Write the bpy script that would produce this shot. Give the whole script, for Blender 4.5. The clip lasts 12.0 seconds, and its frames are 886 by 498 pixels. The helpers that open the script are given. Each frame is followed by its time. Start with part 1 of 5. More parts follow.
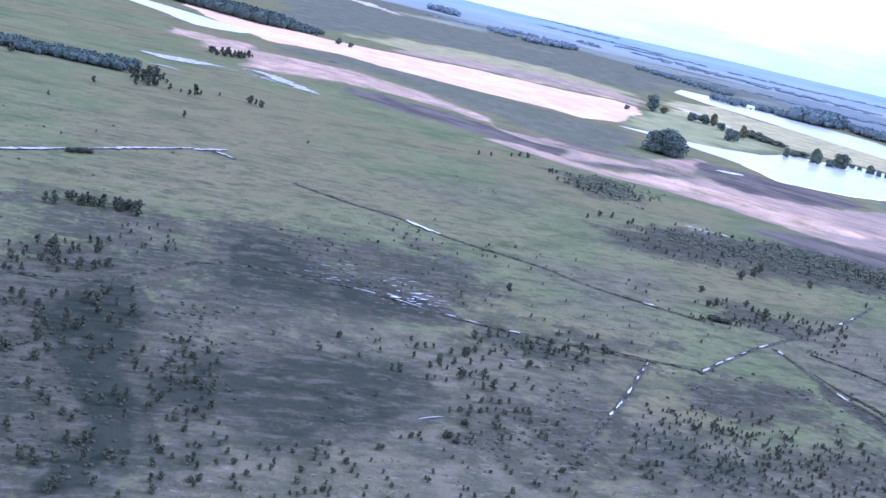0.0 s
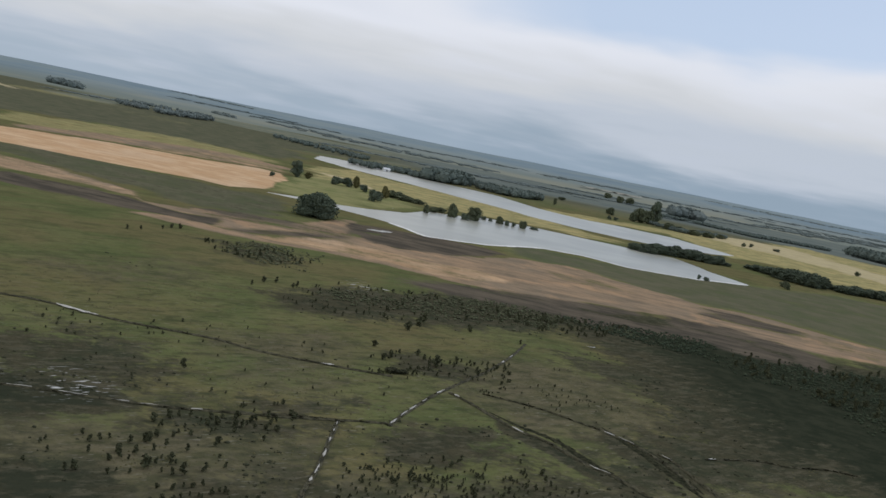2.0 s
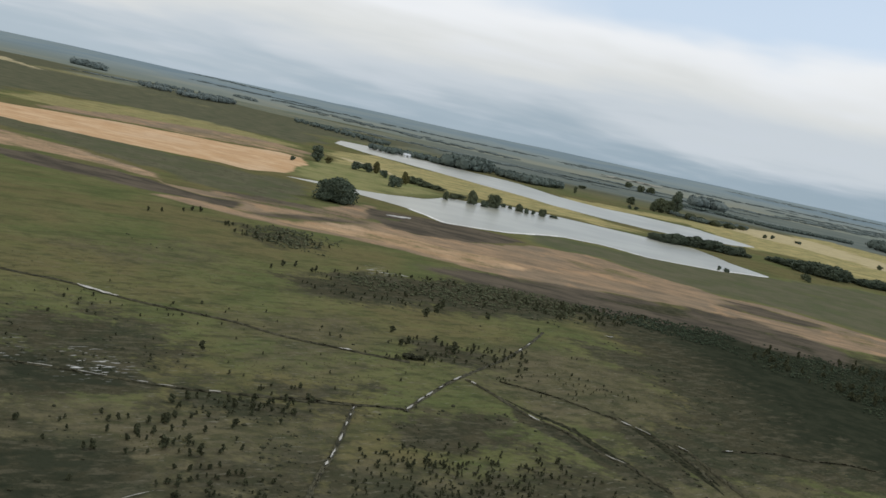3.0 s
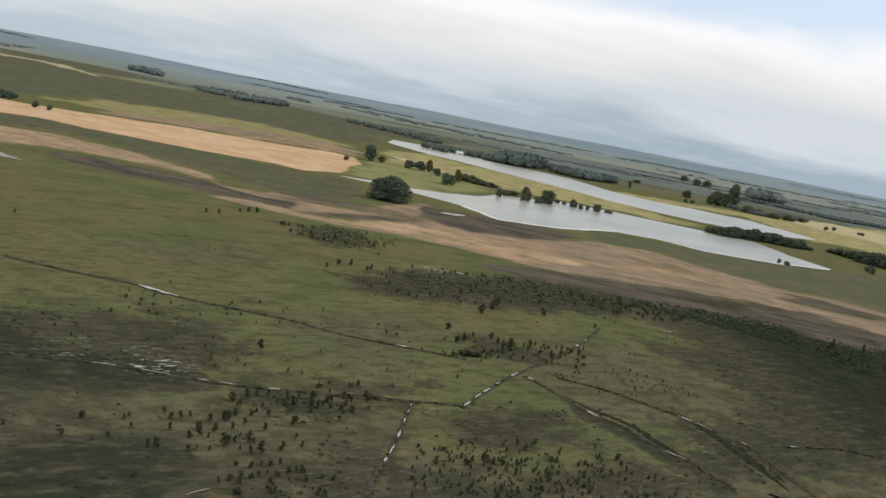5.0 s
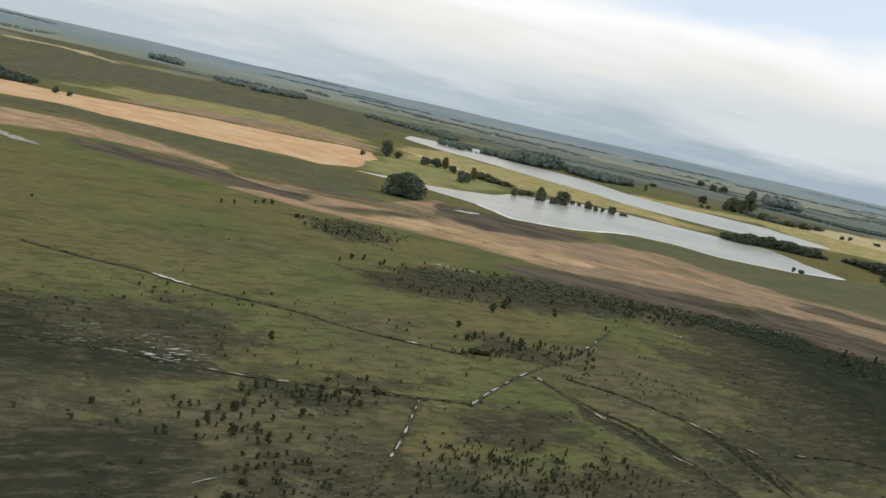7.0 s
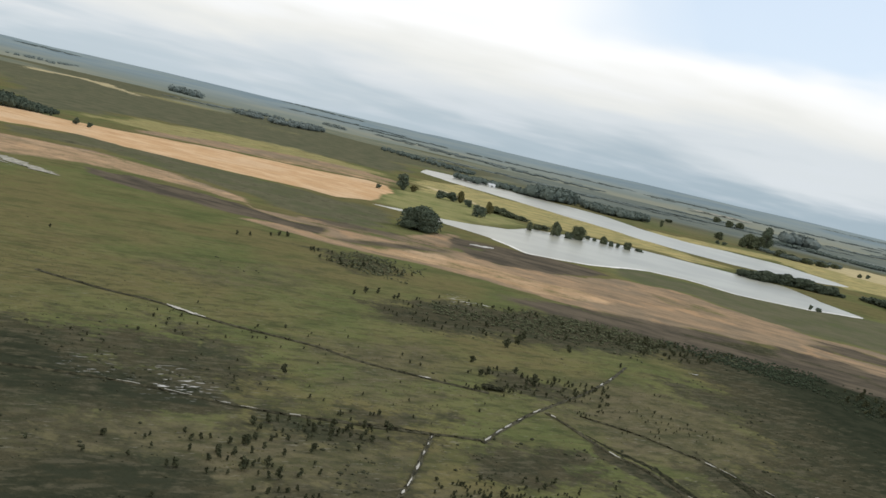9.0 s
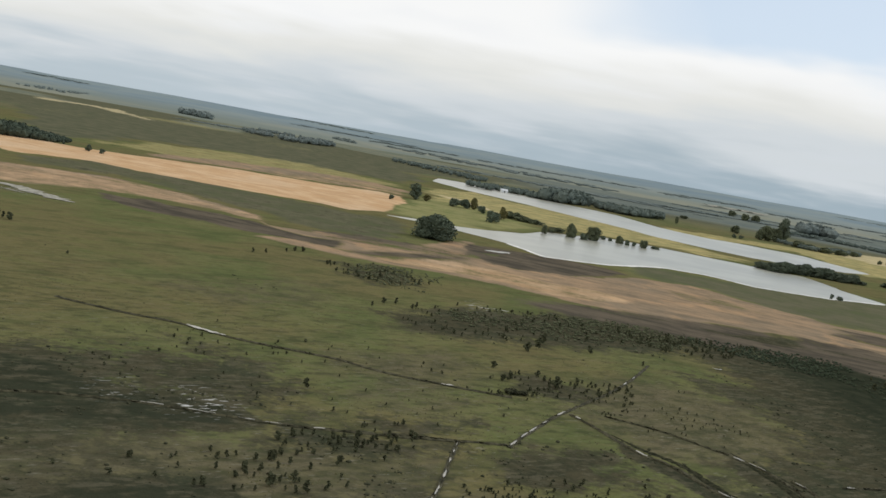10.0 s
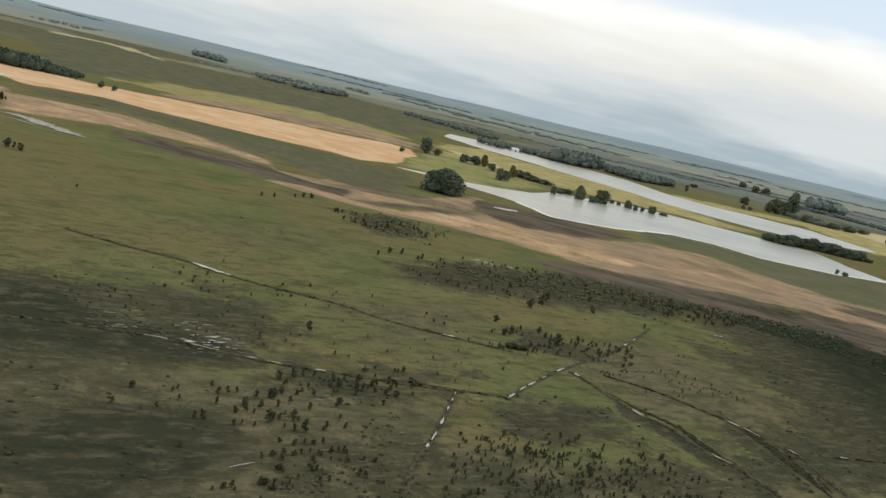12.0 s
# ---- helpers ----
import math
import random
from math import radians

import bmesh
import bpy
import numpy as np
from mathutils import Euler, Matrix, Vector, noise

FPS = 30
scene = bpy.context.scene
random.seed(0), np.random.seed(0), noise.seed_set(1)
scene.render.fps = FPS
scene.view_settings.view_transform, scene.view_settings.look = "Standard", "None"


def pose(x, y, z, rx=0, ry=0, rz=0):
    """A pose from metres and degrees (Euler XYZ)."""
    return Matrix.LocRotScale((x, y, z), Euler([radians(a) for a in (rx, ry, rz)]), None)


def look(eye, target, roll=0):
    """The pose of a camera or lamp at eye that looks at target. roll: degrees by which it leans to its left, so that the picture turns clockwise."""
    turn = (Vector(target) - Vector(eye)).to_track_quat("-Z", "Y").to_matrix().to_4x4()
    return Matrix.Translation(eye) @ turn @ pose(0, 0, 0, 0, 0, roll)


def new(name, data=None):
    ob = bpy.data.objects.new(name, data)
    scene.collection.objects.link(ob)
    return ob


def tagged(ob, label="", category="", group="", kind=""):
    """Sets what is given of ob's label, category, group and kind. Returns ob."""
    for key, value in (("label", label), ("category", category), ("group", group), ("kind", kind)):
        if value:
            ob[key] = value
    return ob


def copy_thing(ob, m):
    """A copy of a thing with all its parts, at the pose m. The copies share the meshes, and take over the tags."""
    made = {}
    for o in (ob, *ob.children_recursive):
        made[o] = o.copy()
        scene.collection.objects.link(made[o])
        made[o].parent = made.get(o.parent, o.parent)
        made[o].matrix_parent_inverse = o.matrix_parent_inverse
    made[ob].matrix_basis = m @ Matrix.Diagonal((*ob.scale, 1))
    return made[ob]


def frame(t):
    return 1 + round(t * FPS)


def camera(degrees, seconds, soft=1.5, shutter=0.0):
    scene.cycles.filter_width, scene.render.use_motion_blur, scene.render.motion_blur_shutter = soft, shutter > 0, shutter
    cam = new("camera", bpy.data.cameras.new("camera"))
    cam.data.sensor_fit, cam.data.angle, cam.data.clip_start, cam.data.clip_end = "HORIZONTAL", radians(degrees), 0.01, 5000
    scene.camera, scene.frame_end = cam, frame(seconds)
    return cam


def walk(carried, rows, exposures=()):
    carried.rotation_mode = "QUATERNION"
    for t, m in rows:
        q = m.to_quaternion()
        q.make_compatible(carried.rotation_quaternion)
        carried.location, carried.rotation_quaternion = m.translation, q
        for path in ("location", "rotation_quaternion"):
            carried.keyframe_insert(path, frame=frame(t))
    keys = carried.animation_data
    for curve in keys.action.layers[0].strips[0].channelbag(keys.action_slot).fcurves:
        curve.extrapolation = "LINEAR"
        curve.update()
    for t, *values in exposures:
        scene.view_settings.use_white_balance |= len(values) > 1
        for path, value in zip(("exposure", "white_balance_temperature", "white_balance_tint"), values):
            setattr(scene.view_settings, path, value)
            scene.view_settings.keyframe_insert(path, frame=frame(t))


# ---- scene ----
# Camera: a small aircraft hovering about fifty metres above a wet heath, looking out to the lake.
cam = camera(49.71, 12.0, soft=1.55)
PATH = [
    (0, 3.74, -2.74, 51.96, 11.74, -14.57, 13.04),
    (0.1, 3.44, -2.68, 52.08, 3.46, -12.49, 13.93),
    (0.2, 2.94, -2.37, 52.28, -4.81, -9.88, 14.13),
    (0.3, 1.48, -2.79, 51.55, -9.54, -8.25, 13.44),
    (0.5, 0.37, -1.44, 50.26, -12.06, -7.68, 13.35),
    (1, -0.72, 0.17, 49.21, -10.15, -8.25, 10.52),
    (1.5, -0.42, 0.27, 50.01, -8.14, -5.24, 10.99),
    (2, -0.49, 0.05, 49.46, -8.01, -6.14, 11.46),
    (2.5, -0.42, 0.25, 49.56, -7, -6.85, 12.05),
    (3, -0.48, 0.31, 49.47, -7.06, -7.16, 12.28),
    (3.2, -0.49, 0.31, 49.35, -6.57, -7.63, 10.07),
    (4.8, -0.42, 0.88, 49.34, -4.49, -7.19, 11.8),
    (5, -0.6, 0.59, 49.12, -3.9, -7.94, 10.99),
    (5.5, -0.5, 0.54, 49.25, -3.67, -7.51, 11.94),
    (5.6, -0.5, 0.55, 49.31, -3.49, -7.68, 12.1),
    (6, -0.49, 0.58, 49.53, -3.28, -7.9, 12.67),
    (6.5, -0.33, 0.76, 49.07, -3.33, -7.61, 12.81),
    (7, -0.51, 0.52, 49.2, -3.14, -8.26, 12.71),
    (7.2, -0.4, 0.36, 49.2, -2.82, -9.25, 12.22),
    (8.8, -0.47, 0.89, 49.44, -1.85, -7.61, 12),
    (9, -0.46, 0.8, 49.42, -1.81, -6.51, 13.15),
    (9.5, -0.4, 0.84, 49.59, -0.97, -6.34, 9.63),
    (9.7, -0.39, 0.87, 49.4, -0.95, -6.13, 9.9),
    (10, -0.38, 0.92, 49.11, -0.78, -6.21, 10.14),
    (10.5, -0.26, 0.47, 48.65, -0.35, -6.96, 12.28),
    (11, -0.11, 0.51, 48.27, -0.84, -8.04, 12.77),
    (11.5, -0.36, 0.88, 48.48, -1.07, -8.58, 13.94),
    (12, -0.34, 0.61, 48.02, -0.92, -8.83, 13.15),
]
EXPOSURES = [(0.0, 1.38, 4300, 40), (0.5, 0.92, 4450, 34), (1.0, 0.18, 5250, 21), (1.5, 0.16, 5850, 13), (2.0, -0.20, 5950, 13), (2.5, -0.20, 6100, 9), (3.0, -0.04, 6200, 10),
             (5.0, 0.12, 6350, 11), (6.5, 0.14, 6450, 10), (9.0, 0.21, 6400, 10), (9.5, 0.08, 6400, 10), (10.5, 0.06, 6450, 10), (11.0, 0.02, 6500, 10), (12.0, 0.20, 6600, 9)]
walk(cam, [(t, pose(x, y, z, 0, 0, yaw) @ pose(0, 0, 0, 90 + pitch, 0, 0) @ pose(0, 0, 0, 0, 0, roll))
           for t, x, y, z, yaw, pitch, roll in PATH], EXPOSURES)

# ---------------------------------------------------------------- light
world = bpy.data.worlds.new("sky")
scene.world = world
world.use_nodes = True
wt = world.node_tree
wt.nodes.clear()


def wnode(kind, **values):
    n = wt.nodes.new(kind)
    for key, value in values.items():
        n.inputs[key].default_value = value
    return n


def wlink(a, b):
    wt.links.new(a, b)


def wmath(op, a, b=None):
    n = wt.nodes.new("ShaderNodeMath")
    n.operation = op
    for i, v in enumerate((a, b)):
        if v is None:
            continue
        if isinstance(v, (int, float)):
            n.inputs[i].default_value = v
        else:
            wlink(v, n.inputs[i])
    return n.outputs[0]


def wrange(v, lo, hi, to_lo=0.0, to_hi=1.0):
    n = wt.nodes.new("ShaderNodeMapRange")
    n.interpolation_type = "SMOOTHSTEP"
    wlink(v, n.inputs["Value"])
    for key, value in (("From Min", lo), ("From Max", hi), ("To Min", to_lo), ("To Max", to_hi)):
        n.inputs[key].default_value = value
    return n.outputs["Result"]


def wmix(f, a, b):
    n = wt.nodes.new("ShaderNodeMix")
    n.data_type = "RGBA"
    for socket, v in ((n.inputs["Factor"], f), (n.inputs["A"], a), (n.inputs["B"], b)):
        if isinstance(v, tuple):
            socket.default_value = (*v, 1)
        elif isinstance(v, (int, float)):
            socket.default_value = v
        else:
            wlink(v, socket)
    return n.outputs["Result"]


SUN_ELEVATION, SUN_AZIMUTH = 38.0, 62.0   # degrees; azimuth from +y towards +x
coord = wt.nodes.new("ShaderNodeTexCoord")
sep = wt.nodes.new("ShaderNodeSeparateXYZ")
wlink(coord.outputs["Generated"], sep.inputs[0])
sky = wt.nodes.new("ShaderNodeTexSky")
sky.sky_type, sky.sun_disc = "NISHITA", False
sky.sun_elevation, sky.sun_rotation = radians(SUN_ELEVATION), radians(SUN_AZIMUTH)
sky_dim = wt.nodes.new("ShaderNodeVectorMath")
sky_dim.operation = "SCALE"
sky_dim.inputs["Scale"].default_value = 0.11
wlink(sky.outputs[0], sky_dim.inputs[0])
# cloud sheet: directions are thrown on to a flat layer, so that the clouds close up towards the horizon
up = wmath("MAXIMUM", sep.outputs["Z"], 0.0)
flat = wmath("ADD", up, 0.11)
cx = wmath("DIVIDE", sep.outputs["X"], flat)
cy = wmath("DIVIDE", sep.outputs["Y"], flat)
sheet = wt.nodes.new("ShaderNodeCombineXYZ")
wlink(cx, sheet.inputs["X"])
wlink(cy, sheet.inputs["Y"])
lumps = wnode("ShaderNodeTexNoise", Scale=0.5, Detail=4.0, Roughness=0.5)
wlink(sheet.outputs[0], lumps.inputs["Vector"])
lumps.inputs["Distortion"].default_value = 0.6
wisps = wnode("ShaderNodeTexNoise", Scale=1.1, Detail=3.0, Roughness=0.5)
wlink(sheet.outputs[0], wisps.inputs["Vector"])
broad = wmath("SUBTRACT", lumps.outputs[0], 0.5)
fine = wmath("SUBTRACT", wisps.outputs[0], 0.5)
height = wmath("ADD", wmath("ADD", up, wmath("MULTIPLY", broad, 0.10)), wmath("MULTIPLY", fine, 0.055))
side = wmath("ADD", wmath("MULTIPLY", sep.outputs["X"], 1.0), wmath("MULTIPLY", broad, 0.5))
# grey base of the bank, brighter billows above it, thin blue gaps above those
base = wmix(wrange(side, -0.30, 0.35), (0.50, 0.575, 0.62), (0.37, 0.455, 0.51))
lit = wmix(wrange(height, 0.004, 0.055), base, (0.66, 0.70, 0.72))
rise = wmath("SUBTRACT", wmath("ADD", height, 0.003), wmath("MULTIPLY", side, 0.03))
lit = wmix(wrange(rise, 0.050, 0.085), lit, (0.80, 0.80, 0.76))
lit = wmix(wrange(rise, 0.075, 0.115), lit, (0.96, 0.96, 0.945))
lit = wmix(wmath("MULTIPLY", wrange(fine, -0.05, 0.2), 0.16), lit, (0.68, 0.72, 0.78))
gap = wmath("MULTIPLY", wrange(height, 0.116, 0.146), wrange(side, 0.05, 0.22))
blue = wmix(0.75, sky_dim.outputs[0], (0.64, 0.76, 0.90))
sky_colour = wmix(wmath("MULTIPLY", gap, 0.85), lit, blue)
back = wnode("ShaderNodeBackground", Strength=0.93)
wlink(sky_colour, back.inputs["Color"])
world_out = wt.nodes.new("ShaderNodeOutputWorld")
wlink(back.outputs[0], world_out.inputs[0])

sun_data = bpy.data.lights.new("sun", "SUN")
sun_data.energy, sun_data.angle, sun_data.color = 1.1, radians(10), (1.0, 0.93, 0.82)
sun = new("sun", sun_data)
sa, se = radians(SUN_AZIMUTH), radians(SUN_ELEVATION)
sun.matrix_world = look((math.sin(sa) * math.cos(se) * 300, math.cos(sa) * math.cos(se) * 300, math.sin(se) * 300), (0, 0, 0))


# ---------------------------------------------------------------- materials
class Nodes:
    """A small builder for node materials."""

    def __init__(self, name):
        self.mat = bpy.data.materials.new(name)
        self.mat.use_nodes = True
        self.tree = self.mat.node_tree
        self.bsdf = self.tree.nodes["Principled BSDF"]

    def put(self, socket, v):
        if isinstance(v, tuple):
            socket.default_value = (*v, 1) if len(v) == 3 and socket.type == "RGBA" else v
        elif isinstance(v, (int, float)):
            socket.default_value = v
        else:
            self.tree.links.new(v, socket)

    def place(self, stretch=(1, 1, 1), turn=0.0):
        t = self.tree.nodes.new("ShaderNodeTexCoord")
        m = self.tree.nodes.new("ShaderNodeMapping")
        m.inputs["Scale"].default_value = stretch
        r = self.tree.nodes.new("ShaderNodeMapping")
        r.inputs["Rotation"].default_value = (0, 0, radians(turn))
        self.tree.links.new(t.outputs["Object"], r.inputs[0])
        self.tree.links.new(r.outputs[0], m.inputs[0])
        return m.outputs[0]

    def noise(self, metres, where, detail=4.0, rough=0.55):
        n = self.tree.nodes.new("ShaderNodeTexNoise")
        self.put(n.inputs["Scale"], 1.0 / metres)
        self.put(n.inputs["Detail"], detail)
        self.put(n.inputs["Roughness"], rough)
        self.tree.links.new(where, n.inputs["Vector"])
        return n.outputs[0]

    def ramp(self, v, lo, hi, a=0.0, b=1.0):
        n = self.tree.nodes.new("ShaderNodeMapRange")
        n.interpolation_type = "SMOOTHSTEP"
        for key, value in (("Value", v), ("From Min", lo), ("From Max", hi), ("To Min", a), ("To Max", b)):
            self.put(n.inputs[key], value)
        return n.outputs["Result"]

    def math(self, op, a, b):
        n = self.tree.nodes.new("ShaderNodeMath")
        n.operation = op
        self.put(n.inputs[0], a)
        self.put(n.inputs[1], b)
        return n.outputs[0]

    def mix(self, f, a, b):
        n = self.tree.nodes.new("ShaderNodeMix")
        n.data_type = "RGBA"
        self.put(n.inputs["Factor"], f)
        self.put(n.inputs["A"], a)
        self.put(n.inputs["B"], b)
        return n.outputs["Result"]

    def attribute(self, name):
        n = self.tree.nodes.new("ShaderNodeAttribute")
        n.attribute_name = name
        s = self.tree.nodes.new("ShaderNodeSeparateColor")
        self.tree.links.new(n.outputs["Color"], s.inputs[0])
        return [*s.outputs, n.outputs["Alpha"]]

    def bump(self, v, strength, distance):
        n = self.tree.nodes.new("ShaderNodeBump")
        self.put(n.inputs["Strength"], strength)
        self.put(n.inputs["Distance"], distance)
        self.tree.links.new(v, n.inputs["Height"])
        self.tree.links.new(n.outputs[0], self.bsdf.inputs["Normal"])

    def done(self, colour, rough=0.9, gloss=0.2):
        self.put(self.bsdf.inputs["Base Color"], colour)
        self.put(self.bsdf.inputs["Roughness"], rough)
        self.put(self.bsdf.inputs["Specular IOR Level"], gloss)
        return self.mat


def ground_material():
    n = Nodes("heath_ground")
    where = n.place()
    grain = n.place((1 / 26, 1 / 9, 1), 17)     # drift lines that run with the sand and stubble strips
    lie = n.place((1 / 17, 1 / 6, 1), -30)      # turned so heath streaks look level in the camera's view, as below
    streak, streaks = n.noise(1.0, grain, 6, 0.6), n.noise(0.32, grain, 5, 0.6)
    swathe, swathes = n.noise(1.0, lie, 6, 0.6), n.noise(0.3, lie, 5, 0.62)
    blot = n.noise(1.0, n.place((1 / 5, 1 / 2.6, 1), -30), 5, 0.62)
    drift = n.noise(1.0, n.place((1 / 24, 1 / 10, 1), -26), 5, 0.6)
    fleck = n.noise(1.0, n.place((1 / 2.6, 1 / 0.7, 1), -32), 3, 0.6)
    big, mid, small, tiny, bits = (n.noise(m, where, d, r) for m, d, r in ((85, 5, 0.55), (22, 5, 0.6), (6.5, 5, 0.64), (1.6, 4, 0.68), (0.55, 3, 0.7)))
    veg = n.attribute("veg")      # dry grass, heather, lush grass
    soil = n.attribute("soil")    # bare sand, wet mud, pale stubble
    more = n.attribute("more")    # bleached straw
    near = n.ramp(more[1], 0.0, 1.0)
    far = n.attribute("far")      # yellow reed, dark moor, pale flecks

    def rough(mask, lo, hi, a_mid, a_small, a_streak=0.0):
        """A mask whose edge frays with the noise."""
        v = n.math("ADD", n.math("MULTIPLY", n.math("SUBTRACT", mid, 0.5), a_mid), n.math("MULTIPLY", n.math("SUBTRACT", small, 0.5), a_small))
        v = n.math("ADD", v, n.math("MULTIPLY", n.math("SUBTRACT", tiny, 0.5), a_small * 0.7))
        if a_streak:
            v = n.math("ADD", v, n.math("MULTIPLY", n.math("SUBTRACT", streak, 0.5), a_streak))
        return n.ramp(n.math("ADD", mask, v), lo, hi)

    def some(v, lo, hi, share):
        return n.math("MULTIPLY", n.ramp(v, lo, hi), share)

    grass = n.mix(n.ramp(mid, 0.35, 0.65), (0.101, 0.116, 0.046), (0.140, 0.137, 0.060))
    grass = n.mix(some(big, 0.44, 0.56, 0.8), grass, (0.146, 0.122, 0.058))
    grass = n.mix(some(swathe, 0.50, 0.62, 0.45), grass, (0.112, 0.096, 0.048))
    grass = n.mix(some(drift, 0.52, 0.62, 0.5), grass, (0.064, 0.076, 0.032))
    grass = n.mix(some(drift, 0.48, 0.36, 0.4), grass, (0.126, 0.134, 0.050))
    grass = n.mix(some(swathes, 0.5, 0.62, 0.22), grass, (0.074, 0.082, 0.034))
    grass = n.mix(some(small, 0.5, 0.64, 0.3), grass, (0.076, 0.083, 0.034))
    grass = n.mix(some(tiny, 0.54, 0.66, 0.35), grass, (0.146, 0.139, 0.066))
    grass = n.mix(some(bits, 0.56, 0.68, 0.35), grass, (0.060, 0.066, 0.027))
    dry = n.mix(n.ramp(small, 0.35, 0.65), (0.122, 0.109, 0.060), (0.083, 0.080, 0.042))
    dry = n.mix(some(swathe, 0.48, 0.62, 0.5), dry, (0.142, 0.119, 0.076))
    dry = n.mix(some(drift, 0.52, 0.62, 0.5), dry, (0.064, 0.068, 0.038))
    dry = n.mix(some(swathes, 0.52, 0.62, 0.5), dry, (0.066, 0.064, 0.038))
    dry = n.mix(some(tiny, 0.47, 0.62, 0.5), dry, (0.134, 0.117, 0.074))
    dry = n.mix(some(bits, 0.55, 0.66, 0.45), dry, (0.058, 0.054, 0.032))
    # veg[1] above 1 goes near-black, mainly for the cloud shadow painted in the east
    deep = n.math("ADD", veg[1], n.math("MULTIPLY", n.math("SUBTRACT", small, 0.5), 1.6))
    deep = n.math("ADD", deep, n.math("MULTIPLY", n.math("SUBTRACT", blot, 0.5), 1.3))
    heather = n.mix(n.ramp(small, 0.38, 0.62), (0.038, 0.040, 0.025), (0.064, 0.058, 0.035))
    heather = n.mix(some(mid, 0.5, 0.62, 0.4), heather, (0.044, 0.054, 0.032))
    heather = n.mix(some(swathes, 0.50, 0.60, 0.75), heather, (0.090, 0.082, 0.054))
    heather = n.mix(some(tiny, 0.50, 0.64, 0.4), heather, (0.088, 0.081, 0.050))
    heather = n.mix(n.ramp(deep, 1.02, 1.42, 0.0, 0.92), heather, n.mix(n.ramp(small, 0.4, 0.62), (0.022, 0.027, 0.017), (0.034, 0.038, 0.024)))
    heather = n.mix(some(bits, 0.54, 0.66, 0.5), heather, (0.027, 0.029, 0.017))
    # lush, sand and reed are brightened too: sun through cloud gaps painted in
    lush = n.mix(n.ramp(mid, 0.35, 0.65), (0.150, 0.172, 0.068), (0.195, 0.203, 0.090))
    lush = n.mix(some(small, 0.5, 0.66, 0.3), lush, (0.110, 0.130, 0.056))
    sand = n.mix(n.ramp(mid, 0.35, 0.68), (0.51, 0.330, 0.180), (0.60, 0.420, 0.255))
    sand = n.mix(some(streak, 0.46, 0.62, 0.6), sand, (0.43, 0.270, 0.144))
    sand = n.mix(some(big, 0.50, 0.62, 0.6), sand, (0.58, 0.42, 0.27))
    sand = n.mix(some(streaks, 0.54, 0.66, 0.35), sand, (0.36, 0.235, 0.13))
    sand = n.mix(some(small, 0.52, 0.72, 0.3), sand, (0.35, 0.235, 0.13))
    stubble = n.mix(n.ramp(streak, 0.38, 0.62), (0.325, 0.228, 0.142), (0.235, 0.176, 0.116))
    stubble = n.mix(some(big, 0.48, 0.60, 0.6), stubble, (0.200, 0.165, 0.118))
    stubble = n.mix(some(streaks, 0.50, 0.60, 0.35), stubble, (0.130, 0.104, 0.072))
    stubble = n.mix(some(streak, 0.56, 0.66, 0.45), stubble, (0.130, 0.108, 0.076))
    stubble = n.mix(some(mid, 0.54, 0.66, 0.6), stubble, (0.410, 0.265, 0.150))
    stubble = n.mix(some(tiny, 0.56, 0.68, 0.4), stubble, (0.130, 0.104, 0.066))
    mud = n.mix(n.ramp(streak, 0.38, 0.62), (0.070, 0.061, 0.047), (0.122, 0.101, 0.073))
    mud = n.mix(some(small, 0.52, 0.68, 0.5), mud, (0.055, 0.050, 0.038))
    reed = n.mix(n.ramp(mid, 0.35, 0.65), (0.400, 0.330, 0.150), (0.265, 0.245, 0.112))
    reed = n.mix(some(drift, 0.48, 0.6, 0.5), reed, (0.170, 0.150, 0.074))
    reed = n.mix(some(small, 0.5, 0.68, 0.5), reed, (0.135, 0.128, 0.058))
    moor = n.mix(n.ramp(mid, 0.35, 0.65), (0.086, 0.092, 0.056), (0.126, 0.118, 0.074))
    moor = n.mix(some(streaks, 0.5, 0.62, 0.25), moor, (0.066, 0.072, 0.044))
    # colour of the far plain, blended in by distance as painted haze
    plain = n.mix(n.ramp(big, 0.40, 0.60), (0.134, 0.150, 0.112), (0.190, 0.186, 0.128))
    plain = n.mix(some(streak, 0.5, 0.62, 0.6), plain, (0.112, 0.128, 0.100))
    c = n.mix(rough(veg[0], 0.2, 0.8, 0.7, 0.8), grass, dry)
    c = n.mix(veg[2], c, lush)
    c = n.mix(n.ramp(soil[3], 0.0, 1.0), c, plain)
    c = n.mix(rough(far[1], 0.3, 0.7, 0.5, 0.3), c, moor)
    # far woods laid flat in the ground colour, greyed with painted haze
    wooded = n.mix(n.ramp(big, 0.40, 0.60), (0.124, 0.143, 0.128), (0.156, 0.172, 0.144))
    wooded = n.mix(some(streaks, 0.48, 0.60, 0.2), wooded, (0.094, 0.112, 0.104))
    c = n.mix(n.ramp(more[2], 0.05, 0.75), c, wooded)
    c = n.mix(rough(far[0], 0.25, 0.75, 0.8, 0.4, 0.5), c, reed)
    straw = n.mix(n.ramp(mid, 0.35, 0.65), (0.50, 0.42, 0.26), (0.38, 0.32, 0.18))
    c = n.mix(rough(more[0], 0.3, 0.7, 0.8, 0.4, 0.6), c, straw)
    c = n.mix(rough(veg[1], 0.28, 0.66, 0.8, 1.2, 0.6), c, heather)
    c = n.mix(n.math("MULTIPLY", n.math("MULTIPLY", n.ramp(blot, 0.50, 0.62), 0.5), near), c, (0.042, 0.047, 0.025))
    c = n.mix(n.math("MULTIPLY", n.math("MULTIPLY", n.ramp(blot, 0.46, 0.36), 0.22), near), c, (0.150, 0.132, 0.072))
    c = n.mix(rough(soil[1], 0.3, 0.7, 0.7, 0.5, 1.0), c, mud)
